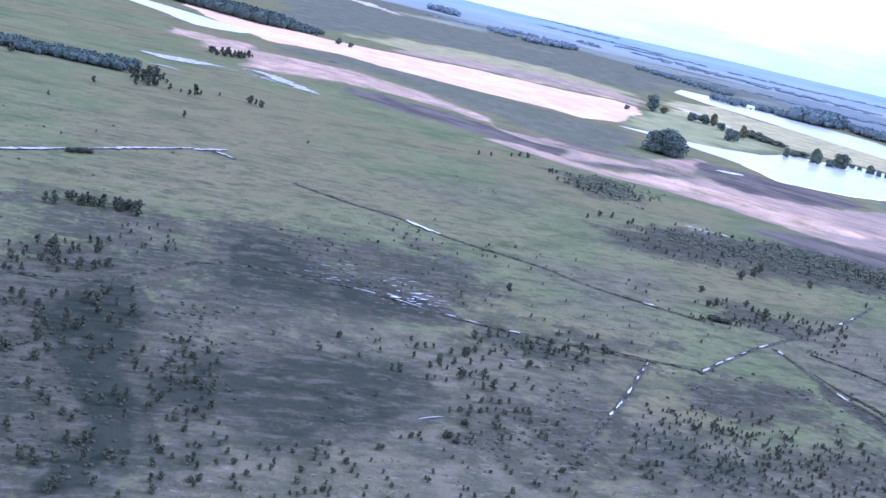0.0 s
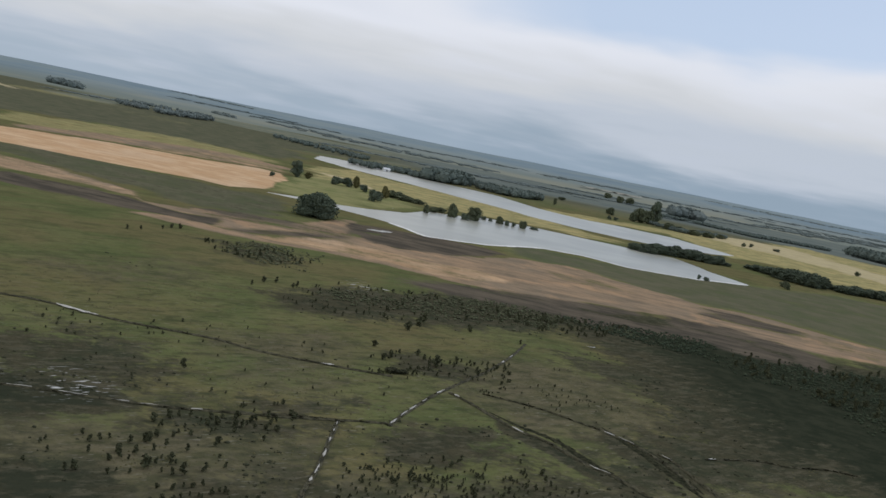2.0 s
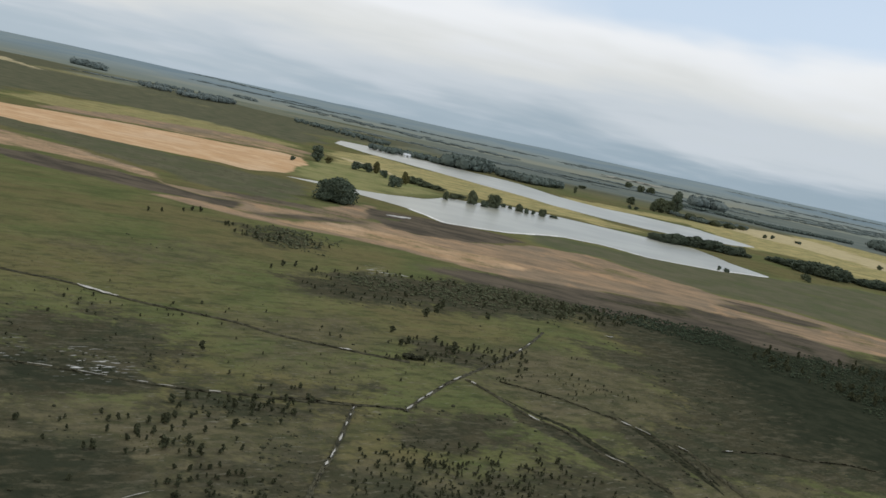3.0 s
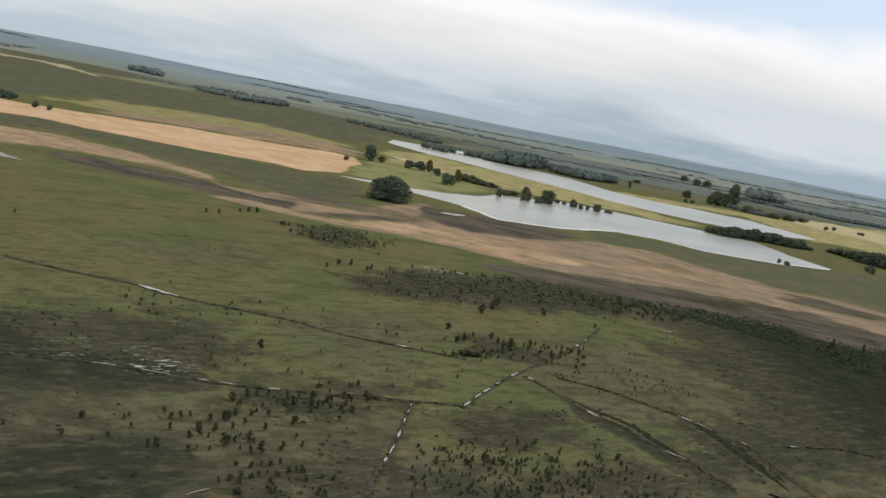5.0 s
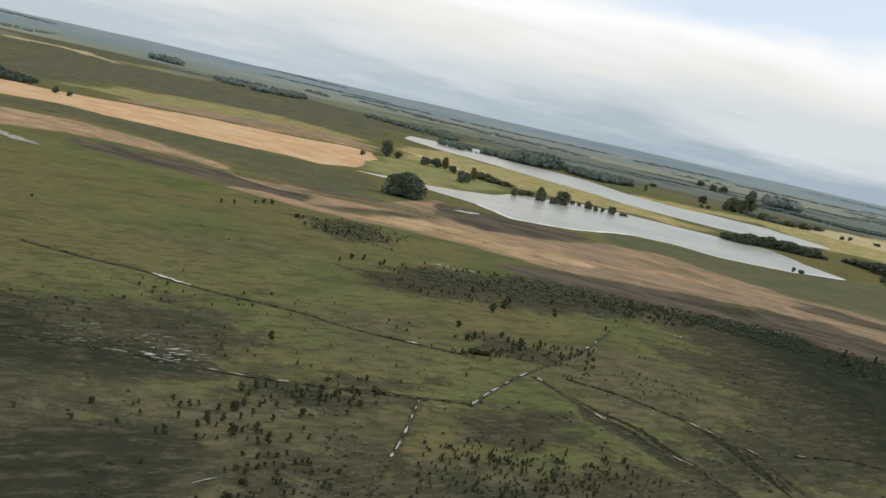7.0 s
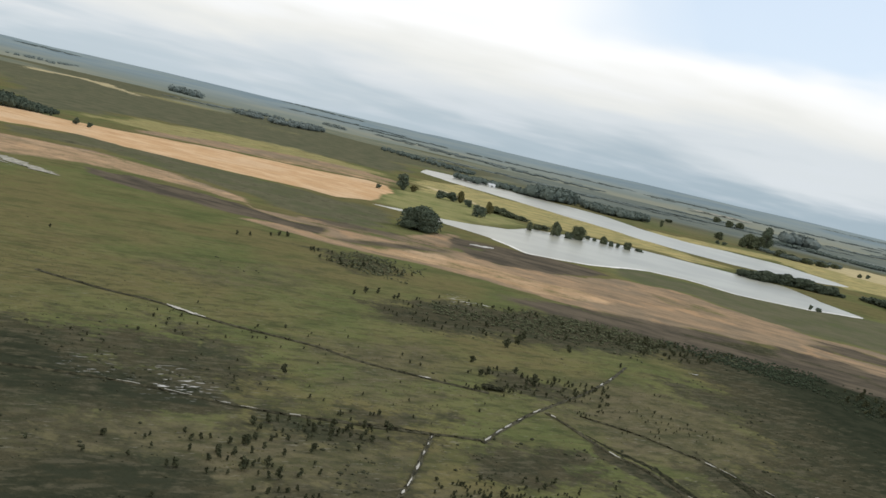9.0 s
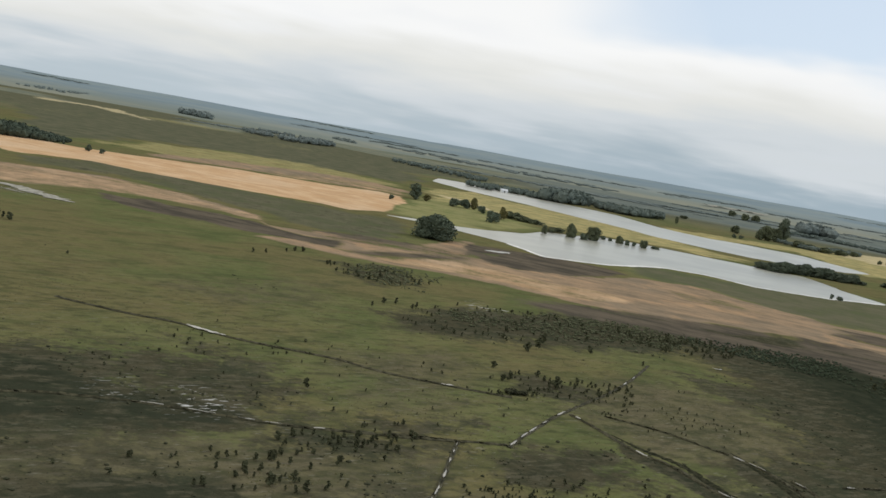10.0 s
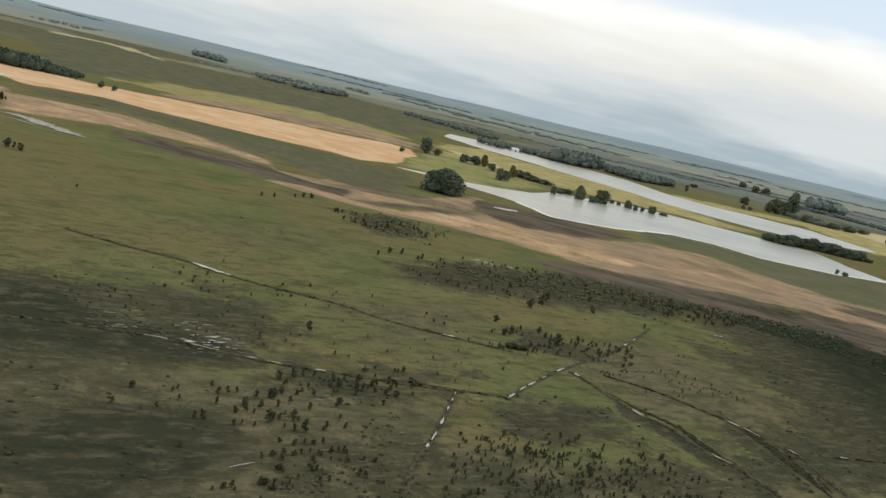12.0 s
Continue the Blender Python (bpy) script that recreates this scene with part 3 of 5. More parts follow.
# each patch: channel, softness of its edge, strength, outline
PATCHES = [
    ("sand", 7, 1.0, [(-448, 804), (-400, 735), (-344, 712), (-285, 700), (-266, 694), (-218, 724), (-162, 760), (-96, 774), (-52, 802), (-30, 790), (-26, 724), (-34, 606), (-51, 577), (-73, 583), (-109, 582), (-144, 580), (-181, 586), (-217, 594), (-255, 566), (-276, 585), (-305, 605), (-375, 676)]),
    ("stubble", 10, 0.8, [(-230, 735), (-165, 772), (-96, 786), (-52, 812), (-28, 800), (-26, 880), (-60, 935), (-115, 930), (-180, 870), (-230, 800)]),
    ("sand", 8, 0.38, [(-165, 765), (-96, 780), (-52, 806), (-28, 800), (-28, 850), (-60, 880), (-110, 860)]),
    ("stubble", 4, 1.0, [(-295, 503), (-269, 510), (-244, 525), (-232, 493), (-183, 511), (-150, 503), (-116, 486), (-97, 465), (-81, 453), (-68, 423), (-80, 432), (-97, 440), (-119, 446), (-144, 443), (-156, 441), (-192, 411), (-204, 443), (-228, 448), (-269, 472)]),
    ("sand", 5, 0.42, [(-295, 503), (-269, 510), (-244, 525), (-232, 493), (-183, 511), (-150, 503), (-116, 486), (-97, 465), (-81, 453), (-68, 423), (-80, 432), (-97, 440), (-119, 446), (-144, 443), (-156, 441), (-192, 411), (-204, 443), (-228, 448), (-269, 472)]),
    ("stubble", 4, 0.95, [(-80, 436), (-68, 423), (-51, 430), (-36, 431), (-13, 439), (18, 515), (28, 456), (40, 424), (82, 447), (101, 470), (134, 486), (155, 455), (176, 436), (184, 420), (207, 422), (234, 388), (265, 369), (276, 353), (286, 344), (258, 308), (251, 318), (239, 330), (205, 336), (179, 334), (174, 341), (157, 353), (136, 358), (112, 355), (88, 345), (66, 342), (46, 354), (24, 359), (2, 364), (-20, 361), (-37, 364), (-53, 367), (-70, 380), (-62, 390), (-47, 400), (-66, 413)]),
    ("sand", 9, 0.48, [(-30, 379), (1, 416), (26, 412), (50, 400), (75, 400), (90, 377), (64, 358), (42, 358), (20, 368), (-2, 368), (-20, 368)]),
    ("mud", 4, 0.9, [(14, 502), (30, 502), (51, 498), (75, 497), (93, 495), (102, 478), (67, 435), (53, 424), (40, 424), (27, 428), (19, 445)]),
    ("mud", 4, 1.0, [(-152, 428), (-128, 432), (-102, 428), (-77, 421), (-53, 411), (-34, 414), (-40, 381), (-57, 389), (-69, 392), (-93, 396), (-116, 394), (-137, 407)]),
    ("mud", 4, 0.7, [(-43, 374), (-23, 400), (1, 424), (22, 446), (16, 418), (-3, 399), (-25, 378)]),
    ("mud", 4, 0.8, [(27, 330), (56, 348), (78, 351), (110, 364), (136, 358), (102, 332), (72, 317), (52, 315), (33, 319)]),
    ("mud", 4, 0.8, [(146, 369), (172, 363), (187, 338), (194, 322), (174, 287), (165, 314), (149, 324), (135, 338)]),
    ("mud", 5, 0.5, [(109, 442), (136, 461), (146, 437), (154, 412), (129, 397), (116, 416)]),
    ("mud", 4, 0.8, [(167, 399), (187, 398), (208, 394), (192, 381), (172, 378)]),
    ("moor", 6, 0.62, [(-245, 557), (-216, 600), (-160, 589), (-106, 578), (-49, 562), (-19, 569), (-10, 469), (-26, 442), (-51, 430), (-77, 459), (-100, 478), (-135, 500), (-182, 525), (-223, 508)]),
    ("heather", 6, 0.28, [(-245, 557), (-216, 600), (-160, 589), (-106, 578), (-49, 562), (-19, 569), (-10, 469), (-26, 442), (-51, 430), (-77, 459), (-100, 478), (-135, 500), (-182, 525), (-223, 508)]),
    # lakeside meadow: reed over lush also paints its sunlit brightness
    ("lush", 6, 0.9, [(-34, 606), (-25, 757), (12, 854), (36, 800), (52, 743), (70, 736), (74, 686), (34, 616), (12, 589)]),
    ("reed", 6, 0.46, [(-34, 606), (-25, 757), (12, 854), (36, 800), (52, 743), (70, 736), (74, 686), (34, 616), (12, 589)]),
    ("straw", 8, 0.7, [(-8, 846), (12, 880), (42, 817), (63, 767), (47, 835), (23, 913), (1, 923)]),
    ("lush", 6, 0.38, [(109, 532), (135, 561), (185, 541), (281, 582), (338, 614), (415, 628), (560, 696), (289, 347), (268, 373), (236, 391), (208, 424), (184, 420), (155, 455), (134, 486), (105, 476)]),
    ("moor", 6, 0.62, [(109, 532), (135, 561), (185, 541), (281, 582), (338, 614), (415, 628), (560, 696), (289, 347), (268, 373), (236, 391), (208, 424), (184, 420), (155, 455), (134, 486), (105, 476)]),
    ("mud", 6, 0.5, [(196, 404), (234, 382), (262, 366), (284, 344), (258, 312), (215, 340), (185, 372)]),
    ("reed", 10, 0.80, [(-12, 1017), (40, 1123), (80, 1025), (139, 994), (194, 965), (220, 827), (252, 750), (208, 725), (174, 739), (131, 750), (83, 735), (58, 758), (32, 829), (-8, 814)]),
    ("reed", 12, 0.9, [(249, 1078), (357, 1102), (452, 1171), (560, 1249), (775, 1449), (849, 1315), (872, 1098), (560, 696), (492, 749), (427, 734), (435, 857), (376, 828), (398, 1028), (332, 1022), (255, 970)]),
    ("reed", 14, 0.58, [(-294, 763), (-288, 938), (-228, 1034), (-143, 1082), (-46, 977), (-37, 818), (-85, 850), (-132, 830), (-170, 782), (-217, 787), (-264, 792)]),
    ("moor", 14, 0.8, [(-628, 1404), (-459, 1356), (-418, 1584), (-281, 1453), (-169, 1384), (-69, 1363), (-16, 1201), (-48, 1011), (-137, 1043), (-228, 1034), (-294, 958), (-300, 777), (-331, 748)]),
    ("moor", 20, 0.9, [(-418, 1584), (-395, 2375), (-156, 2036), (26, 1984), (201, 1934), (31, 1481), (-66, 1321), (-163, 1341), (-262, 1362)]),
    ("straw", 5, 0.6, [(-804, 1863), (-760, 1960), (-690, 1980), (-600, 1840), (-500, 1660), (-520, 1640), (-620, 1780), (-690, 1860), (-727, 1800), (-740, 1720)]),
    ("straw", 12, 0.62, [(486, 1162), (629, 1354), (690, 1287), (676, 1105), (727, 981), (765, 960), (647, 808), (607, 815), (565, 866), (557, 966), (534, 1060), (495, 1090)]),
    ("heather", 8, 0.6, [(-38, 339), (-19, 356), (3, 344), (8, 332), (-15, 306), (-27, 313), (-36, 321)]),
    ("heather", 8, 0.78, [(-12, 264), (13, 294), (32, 307), (63, 325), (99, 308), (74, 280), (47, 262), (12, 246), (-7, 244)]),
    ("heather", 8, 0.75, [(37, 301), (63, 322), (94, 326), (118, 317), (90, 288), (66, 277), (46, 273)]),
    # next three: soft-edged cloud shadow painted in as very dark heather
    ("heather", 26, 1.9, [(78, 332), (110, 338), (142, 339), (188, 306), (228, 314), (276, 314), (154, 160), (149, 182), (98, 181), (103, 212), (106, 246), (105, 274), (98, 304), (84, 323)]),
    ("heather", 16, 1.3, [(136, 298), (164, 303), (205, 316), (225, 310), (263, 314), (134, 149), (149, 182), (145, 205), (140, 226), (135, 245), (125, 262)]),
    ("heather", 8, 1.45, [(140, 304), (124, 262), (116, 215), (113, 180), (118, 160), (122, 144), (180, 200), (252, 300), (205, 312), (165, 304)]),
    ("dry", 5, 0.8, [(70.3, 147.5), (89.6, 160), (96.3, 153), (116, 146), (112, 132), (61, 124)]),
    ("heather", 1.6, 0.95, [(40.9, 177.5), (45.5, 172.4), (51.8, 166.9), (55.9, 158.4), (59.2, 152.4), (62.2, 141.2), (57.8, 139.1), (54.9, 147.7), (52.3, 152.5), (48.4, 161), (43.3, 166.9)]),
    ("heather", 1.4, 0.9, [(64.3, 186.7), (65.4, 179.4), (68.6, 168.8), (70.6, 157.8), (71.8, 148.1), (67.7, 146.1), (66.8, 154.3), (64.5, 164.5), (62.2, 175.2)]),
    ("heather", 1.4, 0.85, [(68.6, 180), (73.1, 170.8), (75.8, 162.2), (78, 153.4), (73.6, 150.1), (72.1, 157.9), (69.8, 166)]),
    ("heather", 10, 0.60, [(74, 259), (104, 265), (116, 246), (103, 191), (95, 158), (49, 136), (64, 172), (86, 203), (74, 221)]),
    ("heather", 5, 0.50, [(-15.3, 123.1), (7.3, 138.5), (12.3, 125.8), (44.9, 149.7), (57.7, 144.5), (51.9, 125.8), (-15.9, 96)]),
    ("heather", 3, 1.08, [(-74, 165), (-59.1, 166), (-44, 157), (-37, 157.8), (-27.8, 160.3), (-21, 151.5), (-25.1, 144.8), (-38, 137.4), (-47.6, 134), (-57, 128)]),
    ("heather", 8, 0.42, [(-110, 150), (-75, 176), (-45, 186), (-24, 160), (-27, 130), (-22, 112), (-30, 80), (-45, 58), (-95, 105)]),
    ("heather", 8, 0.55, [(-75.8, 171.3), (-58.4, 181.4), (-32.1, 188.9), (-17, 174.4), (-17.7, 154.2), (-37, 148.3), (-55.9, 149.5), (-70, 150)]),
    ("heather", 4, 0.6, [(20.7, 217.8), (30.2, 218.4), (43.6, 217.2), (44.5, 205.8), (33.2, 196.5), (23.8, 202.3)]),
    ("heather", 3, 1.1, [(-46, 84), (-52, 105), (-45.4, 110), (-37.5, 118.4), (-23.1, 122.6), (-16, 116), (-16, 106), (-24, 92), (-29, 86.7), (-36, 92)]),
    ("heather", 4, 0.42, [(-34.4, 134.3), (-13.9, 153.9), (13.2, 161.6), (11.2, 152.3), (-4.7, 139.7), (-11.5, 138.8), (-22.7, 134.8)]),
    ("heather", 4, 0.72, [(14.8, 152.2), (40.5, 172), (42.6, 161.3), (27.5, 144.1), (16.5, 142.1)]),
    ("heather", 5, 0.55, [(14.7, 155.1), (27.3, 164.7), (43, 165.2), (49.2, 160.1), (39.1, 146.6), (25.5, 146.5), (14.4, 145.2)]),
    ("heather", 5, 0.5, [(-7.5, 164.3), (6.7, 167.5), (17.2, 171.4), (6.8, 159.2), (-6.3, 153.3)]),
    ("heather", 2, 1.2, [(-69.5, 101.3), (-75.2, 117.7), (-68, 122.9), (-57.3, 114.7), (-51.8, 98.8), (-43.3, 90), (-39.3, 79.9), (-37.6, 70.3), (-42.7, 64), (-47.7, 79.3), (-57.2, 89.3)]),
    ("heather", 4, 0.70, [(-84, 104), (-75.2, 117.7), (-57.2, 89.3), (-47.7, 79.3), (-42.7, 62), (-47, 58)]),
    ("heather", 5, 0.72, [(-93.1, 123.8), (-85.3, 132), (-74.5, 135), (-66, 138), (-68, 120.2), (-81.6, 107)]),
    ("dry", 4, 0.6, [(-63.7, 120.7), (-56.7, 134.7), (-43, 133.5), (-30, 131), (-15.7, 141), (-25.7, 124), (-41.2, 118.3), (-54.1, 109.3)]),
    ("dry", 1.2, 1.0, [(-35.6, 109.9), (-28.9, 112.7), (-21.2, 113.6), (-20.6, 111.6), (-28, 110.1), (-34.8, 107.9)]),
    ("dry", 1.2, 1.0, [(-39.6, 99.4), (-36.1, 101.6), (-32.7, 101.1), (-32.6, 99.3), (-36.7, 98.7), (-38.9, 97.9)]),
    ("heather", 6, 0.5, [(-112.9, 139.5), (-103.9, 152.6), (-90.3, 162), (-71, 162.9), (-59, 162.8), (-68.6, 149.3), (-85.6, 152.6), (-108.3, 134.1)]),
    ("mud", 5, 0.75, [(29, 326), (58, 346), (91, 346), (119, 335), (158, 341), (177, 314), (168, 297), (141, 308), (106, 303), (78, 309), (50, 314)]),
    ("mud", 4, 0.8, [(178, 414), (196, 412), (216, 390), (207, 372), (179, 380)]),
    ("mud", 5, 0.6, [(-56, 432), (-35, 448), (-3, 455), (20, 455), (45, 480), (14, 432), (-21, 416), (-46, 415)]),
    ("moor", 14, 1.0, [(-605, 1458), (-633, 1800), (-433, 1740), (-258, 1656), (-90, 1613), (-77, 1403), (-199, 1300), (-305, 1300), (-407, 1270), (-471, 1180)]),
    ("dry", 8, 0.8, [(35.7, 210.4), (63, 232.4), (81.6, 221), (82.7, 192.8), (66.6, 173.1), (50.7, 176.4), (38.8, 186.5)]),
    ("dry", 8, 0.8, [(9, 129.7), (39.5, 140.3), (73.2, 151.6), (91.4, 143.6), (78.7, 119.1), (5.7, 98.3), (7, 115.3)]),
    ("dry", 8, 0.75, [(-64.2, 117), (-49.8, 137.4), (-21.2, 140.5), (4.2, 147.1), (4.4, 118.6), (9.3, 97.8), (-34.7, 67), (-40.7, 82.2)]),
    ("dry", 8, 0.4, [(-73, 259), (-48, 288), (-22, 304), (-24, 258), (-46, 238), (-64, 240)]),
    ("dry", 8, 0.5, [(-17, 206.5), (5.3, 228.6), (21.8, 219.8), (6.5, 174.7), (-8.6, 174.9)]),
    ("dry", 8, 0.7, [(-86.6, 145), (-80.4, 157.8), (-68.6, 139.4), (-72, 126.2)]),
    # pale flecks in the ground colour, for streaks of shallow water
    ("stone", 5, 1.0, [(-39, 153.3), (-34, 166.1), (-26, 157.3), (-27.3, 151.1), (-35.6, 148.1)]),
    ("stone", 4, 0.8, [(-50.8, 155.4), (-46.9, 163), (-42.6, 153), (-47.4, 148.9)]),
    ("stone", 4, 0.9, [(13, 305), (19, 315), (28, 302), (16, 292)]),
    ("stone", 6, 0.7, [(-193, 391), (-176, 402), (-150, 394), (-163, 375)]),
]
CHANNEL = {"dry": 0, "heather": 1, "lush": 2, "sand": 3, "mud": 4, "stubble": 5, "reed": 6, "moor": 7, "stone": 8, "straw": 10}


def lake_depth(x, y):
    wx = x + 5 * value_noise(x, y, 28, 11)
    wy = y + 9 * value_noise(x, y, 34, 12)
    return np.maximum.reduce([inside_by(s, wx, wy) for s in (LAKE_SHORE, RIVER_SHORE, POND_SHORE)])


def ground_height(x, y):
    far = np.hypot(x, y)
    z = 0.16 * value_noise(x, y, 7, 1) + 0.25 * value_noise(x, y, 31, 2) + 0.12
    wet = lake_depth(x, y)
    return np.where(wet > -12, np.clip(-wet * 0.07, -0.8, 0.1) + z * np.clip(-wet / 12, 0, 1), z) * np.where(far < 60, far / 60, 1)


def ground_mesh():
    """One sheet out to the horizon, finer in the stretch of land in front of the aircraft."""
    turn = np.concatenate([np.arange(-42, 46, 0.16), np.arange(46, 318, 4.0)])
    reach = np.concatenate([[0.5, 20, 40, 50], 56 * np.exp(np.arange(0, 565) * 0.0080)])
    a, r = np.meshgrid(np.radians(turn), reach)
    x, y = r * np.sin(a), r * np.cos(a)
    z = ground_height(x.ravel(), y.ravel())
    v = np.stack([x.ravel(), y.ravel(), z], 1)
    rows, cols = a.shape
    i, j = np.meshgrid(np.arange(rows - 1), np.arange(cols), indexing="ij")
    k = (j + 1) % cols
    quads = np.stack([i * cols + j, i * cols + k, (i + 1) * cols + k, (i + 1) * cols + j], -1).reshape(-1, 4)[:, ::-1]
    me = bpy.data.meshes.new("ground")
    me.vertices.add(len(v))
    me.vertices.foreach_set("co", v.ravel())
    me.loops.add(quads.size)
    me.loops.foreach_set("vertex_index", quads.ravel().astype(np.int32))
    me.polygons.add(len(quads))
    me.polygons.foreach_set("loop_start", np.arange(0, quads.size, 4, dtype=np.int32))
    me.update(calc_edges=True)
    me.shade_smooth()
    px, py = v[:, 0], v[:, 1]
    reach_of = np.hypot(px, py)
    wob = np.clip(reach_of / 300, 0.3, 4)
    qx = px + wob * (8 * value_noise(px, py, 24, 21) + 4 * value_noise(px, py, 8, 22))
    qy = py + wob * (10 * value_noise(px, py, 26, 23) + 5 * value_noise(px, py, 8, 24))
    masks = np.zeros((13, len(v)))
    for kind, soft, strength, outline in PATCHES:
        c = CHANNEL[kind]
        wide = soft * (2.6 if kind in ("heather", "dry", "moor", "lush") else 2.2 if kind in ("mud", "stubble", "reed") else 1.3)
        loose = {"sand": 0.35, "stubble": 0.55, "mud": 0.7}.get(kind, 1.0)
        m = strength * np.clip(inside_by(outline, px + loose * (qx - px), py + loose * (qy - py)) / wide + 0.5, 0, 1)
        if kind in ("stubble", "sand", "mud"):
            masks[3:6] *= 1 - m * 0.8
        masks[c] = np.maximum(masks[c], m)
    # extra dark heather close by also paints cloud shade over the foreground
    near = np.clip((330 - reach_of) / 150, 0, 1)
    masks[1] = (masks[1] + (0.17 * near + 0.08 * np.clip((160 - reach_of) / 50, 0, 1)) * (1 - masks[3:6].max(0)) * (1 - masks[0] * 0.7))
    masks[0] = np.clip(masks[0] + 0.20 * near, 0, 1)
    masks[11] = np.clip((420 - reach_of) / 250, 0, 1) * np.clip(1.3 - masks[1], 0, 1)
    # the wide plain beyond the river: moor, reed and rough pasture in strips; masks[9] is painted haze, growing with
    # distance
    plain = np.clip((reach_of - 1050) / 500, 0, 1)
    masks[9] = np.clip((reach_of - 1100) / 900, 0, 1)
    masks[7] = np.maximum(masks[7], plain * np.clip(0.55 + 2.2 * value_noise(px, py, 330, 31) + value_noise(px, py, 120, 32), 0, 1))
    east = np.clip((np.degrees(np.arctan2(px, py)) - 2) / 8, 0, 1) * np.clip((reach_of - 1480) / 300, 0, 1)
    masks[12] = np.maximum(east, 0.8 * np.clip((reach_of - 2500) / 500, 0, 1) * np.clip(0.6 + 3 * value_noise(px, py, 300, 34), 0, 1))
    masks[6] = np.maximum(masks[6], 0.5 * (1 - east) * plain * np.clip(3 * value_noise(px, py, 260, 33) - 0.3, 0, 1))
    for name, rows_of in (("veg", (0, 1, 2)), ("soil", (3, 4, 5)), ("far", (6, 7, 8)), ("more", (10, 11, 12))):
        layer = me.color_attributes.new(name, "FLOAT_COLOR", "POINT")
        layer.data.foreach_set("color", np.stack([*(masks[c] for c in rows_of), masks[9]], 1).astype(np.float32).ravel())
    return me


ground = tagged(part("ground", ground_mesh(), GROUND), "flat wet heath of olive grass, heather and bare sand, with cloud shade and haze painted in", "ground", kind="structure")


def water_sheet(name, shore, label, grow=14.0):
    """A level sheet of water under the shore line that the ground makes."""
    p = np.array(shore, float)
    nxt, prev = np.roll(p, -1, axis=0), np.roll(p, 1, axis=0)
    area = np.sum(p[:, 0] * nxt[:, 1] - nxt[:, 0] * p[:, 1])
    d = nxt - prev
    out = np.stack([d[:, 1], -d[:, 0]], 1) / (np.linalg.norm(d, axis=1)[:, None] + 1e-9) * np.sign(area)
    bm = bmesh.new()
    f = bm.faces.new([bm.verts.new((x, y, -0.02)) for x, y in p + out * grow])
    bmesh.ops.triangulate(bm, faces=[f])
    bmesh.ops.recalc_face_normals(bm, faces=bm.faces)
    if sum(g.normal.z for g in bm.faces) < 0:
        bmesh.ops.reverse_faces(bm, faces=bm.faces)
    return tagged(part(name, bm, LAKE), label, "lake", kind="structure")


water_sheet("lake_water", LAKE_SHORE, "long grey lake reflecting the overcast sky")
SHORE = [(41, 536), (52, 516), (60, 497), (76, 506), (93, 516), (108, 528), (134, 558), (162, 557), (184, 538), (212, 540), (233, 542), (276, 574)]
water_sheet("river_water", RIVER_SHORE, "wide pale river bend beyond the yellow reeds")
water_sheet("pond_water", POND_SHORE, "narrow pale pond beside the sandy strip")


def hazed_distant_land():
    """Far wooded plain, sloped up to the camera's eye level to close the horizon; haze painted in."""
    turn, reach = np.radians(np.arange(0, 360, 1.0)), np.array([2500, 2700, 3000, 3400, 3800, 4200, 4600, 4700.0])
    a, r = np.meshgrid(turn, reach)
    k = (r - 2500) / 2100
    z = -3 + 50 * np.clip(k, 0, 1) + 5 * value_noise(a * 57, r / 300, 7, 41) * k + 4 * value_noise(a * 57, r, 2, 42) * k
    z[-1] = -4
    rows, cols = a.shape
    v = np.stack([(r * np.sin(a)).ravel(), (r * np.cos(a)).ravel(), z.ravel()], 1)
    f = [(i * cols + j, (i + 1) * cols + j, (i + 1) * cols + (j + 1) % cols, i * cols + (j + 1) % cols) for i in range(rows - 1) for j in range(cols)]
    return mesh_of("backdrop", v, f, True)


tagged(part("backdrop", hazed_distant_land(), BACKDROP), "distant wooded plain with blue haze painted in, faintly glowing", "distance", kind="structure")


def rise_height(r):
    return -3 + 50 * np.clip((r - 2500) / 2100, 0, 1)


# ---------------------------------------------------------------- ditches, tracks and standing water
def height_at(x, y):
    return float(ground_height(np.array([x]), np.array([y]))[0])


def ribbon(line, profile, seed=0, ragged=0.15, taper=False):
    """A strip along a line with a cross profile of (offset, height), laid on the ground."""
    rnd = random.Random(seed)
    v, f, n = [], [], len(profile)
    for k, p in enumerate(line):
        d = (line[min(k + 1, len(line) - 1)] - line[max(k - 1, 0)]).normalized()
        s = Vector((d.y, -d.x, 0))
        end = min(1.0, 0.15 + 1.1 * math.sin(math.pi * k / max(1, len(line) - 1)) * rnd.uniform(0.7, 1.3)) if taper else 1.0
        for o, h in profile:
            q = p + s * (o + rnd.uniform(-ragged, ragged)) * end
            v.append((q.x, q.y, h * rnd.uniform(0.75, 1.25)))
    for k in range(len(line) - 1):
        for j in range(n - 1):
            f.append((k * n + j, k * n + j + 1, (k + 1) * n + j + 1, (k + 1) * n + j))
    v = np.array(v)
    v[:, 2] += ground_height(v[:, 0], v[:, 1])
    return mesh_of("strip", v, f, True)


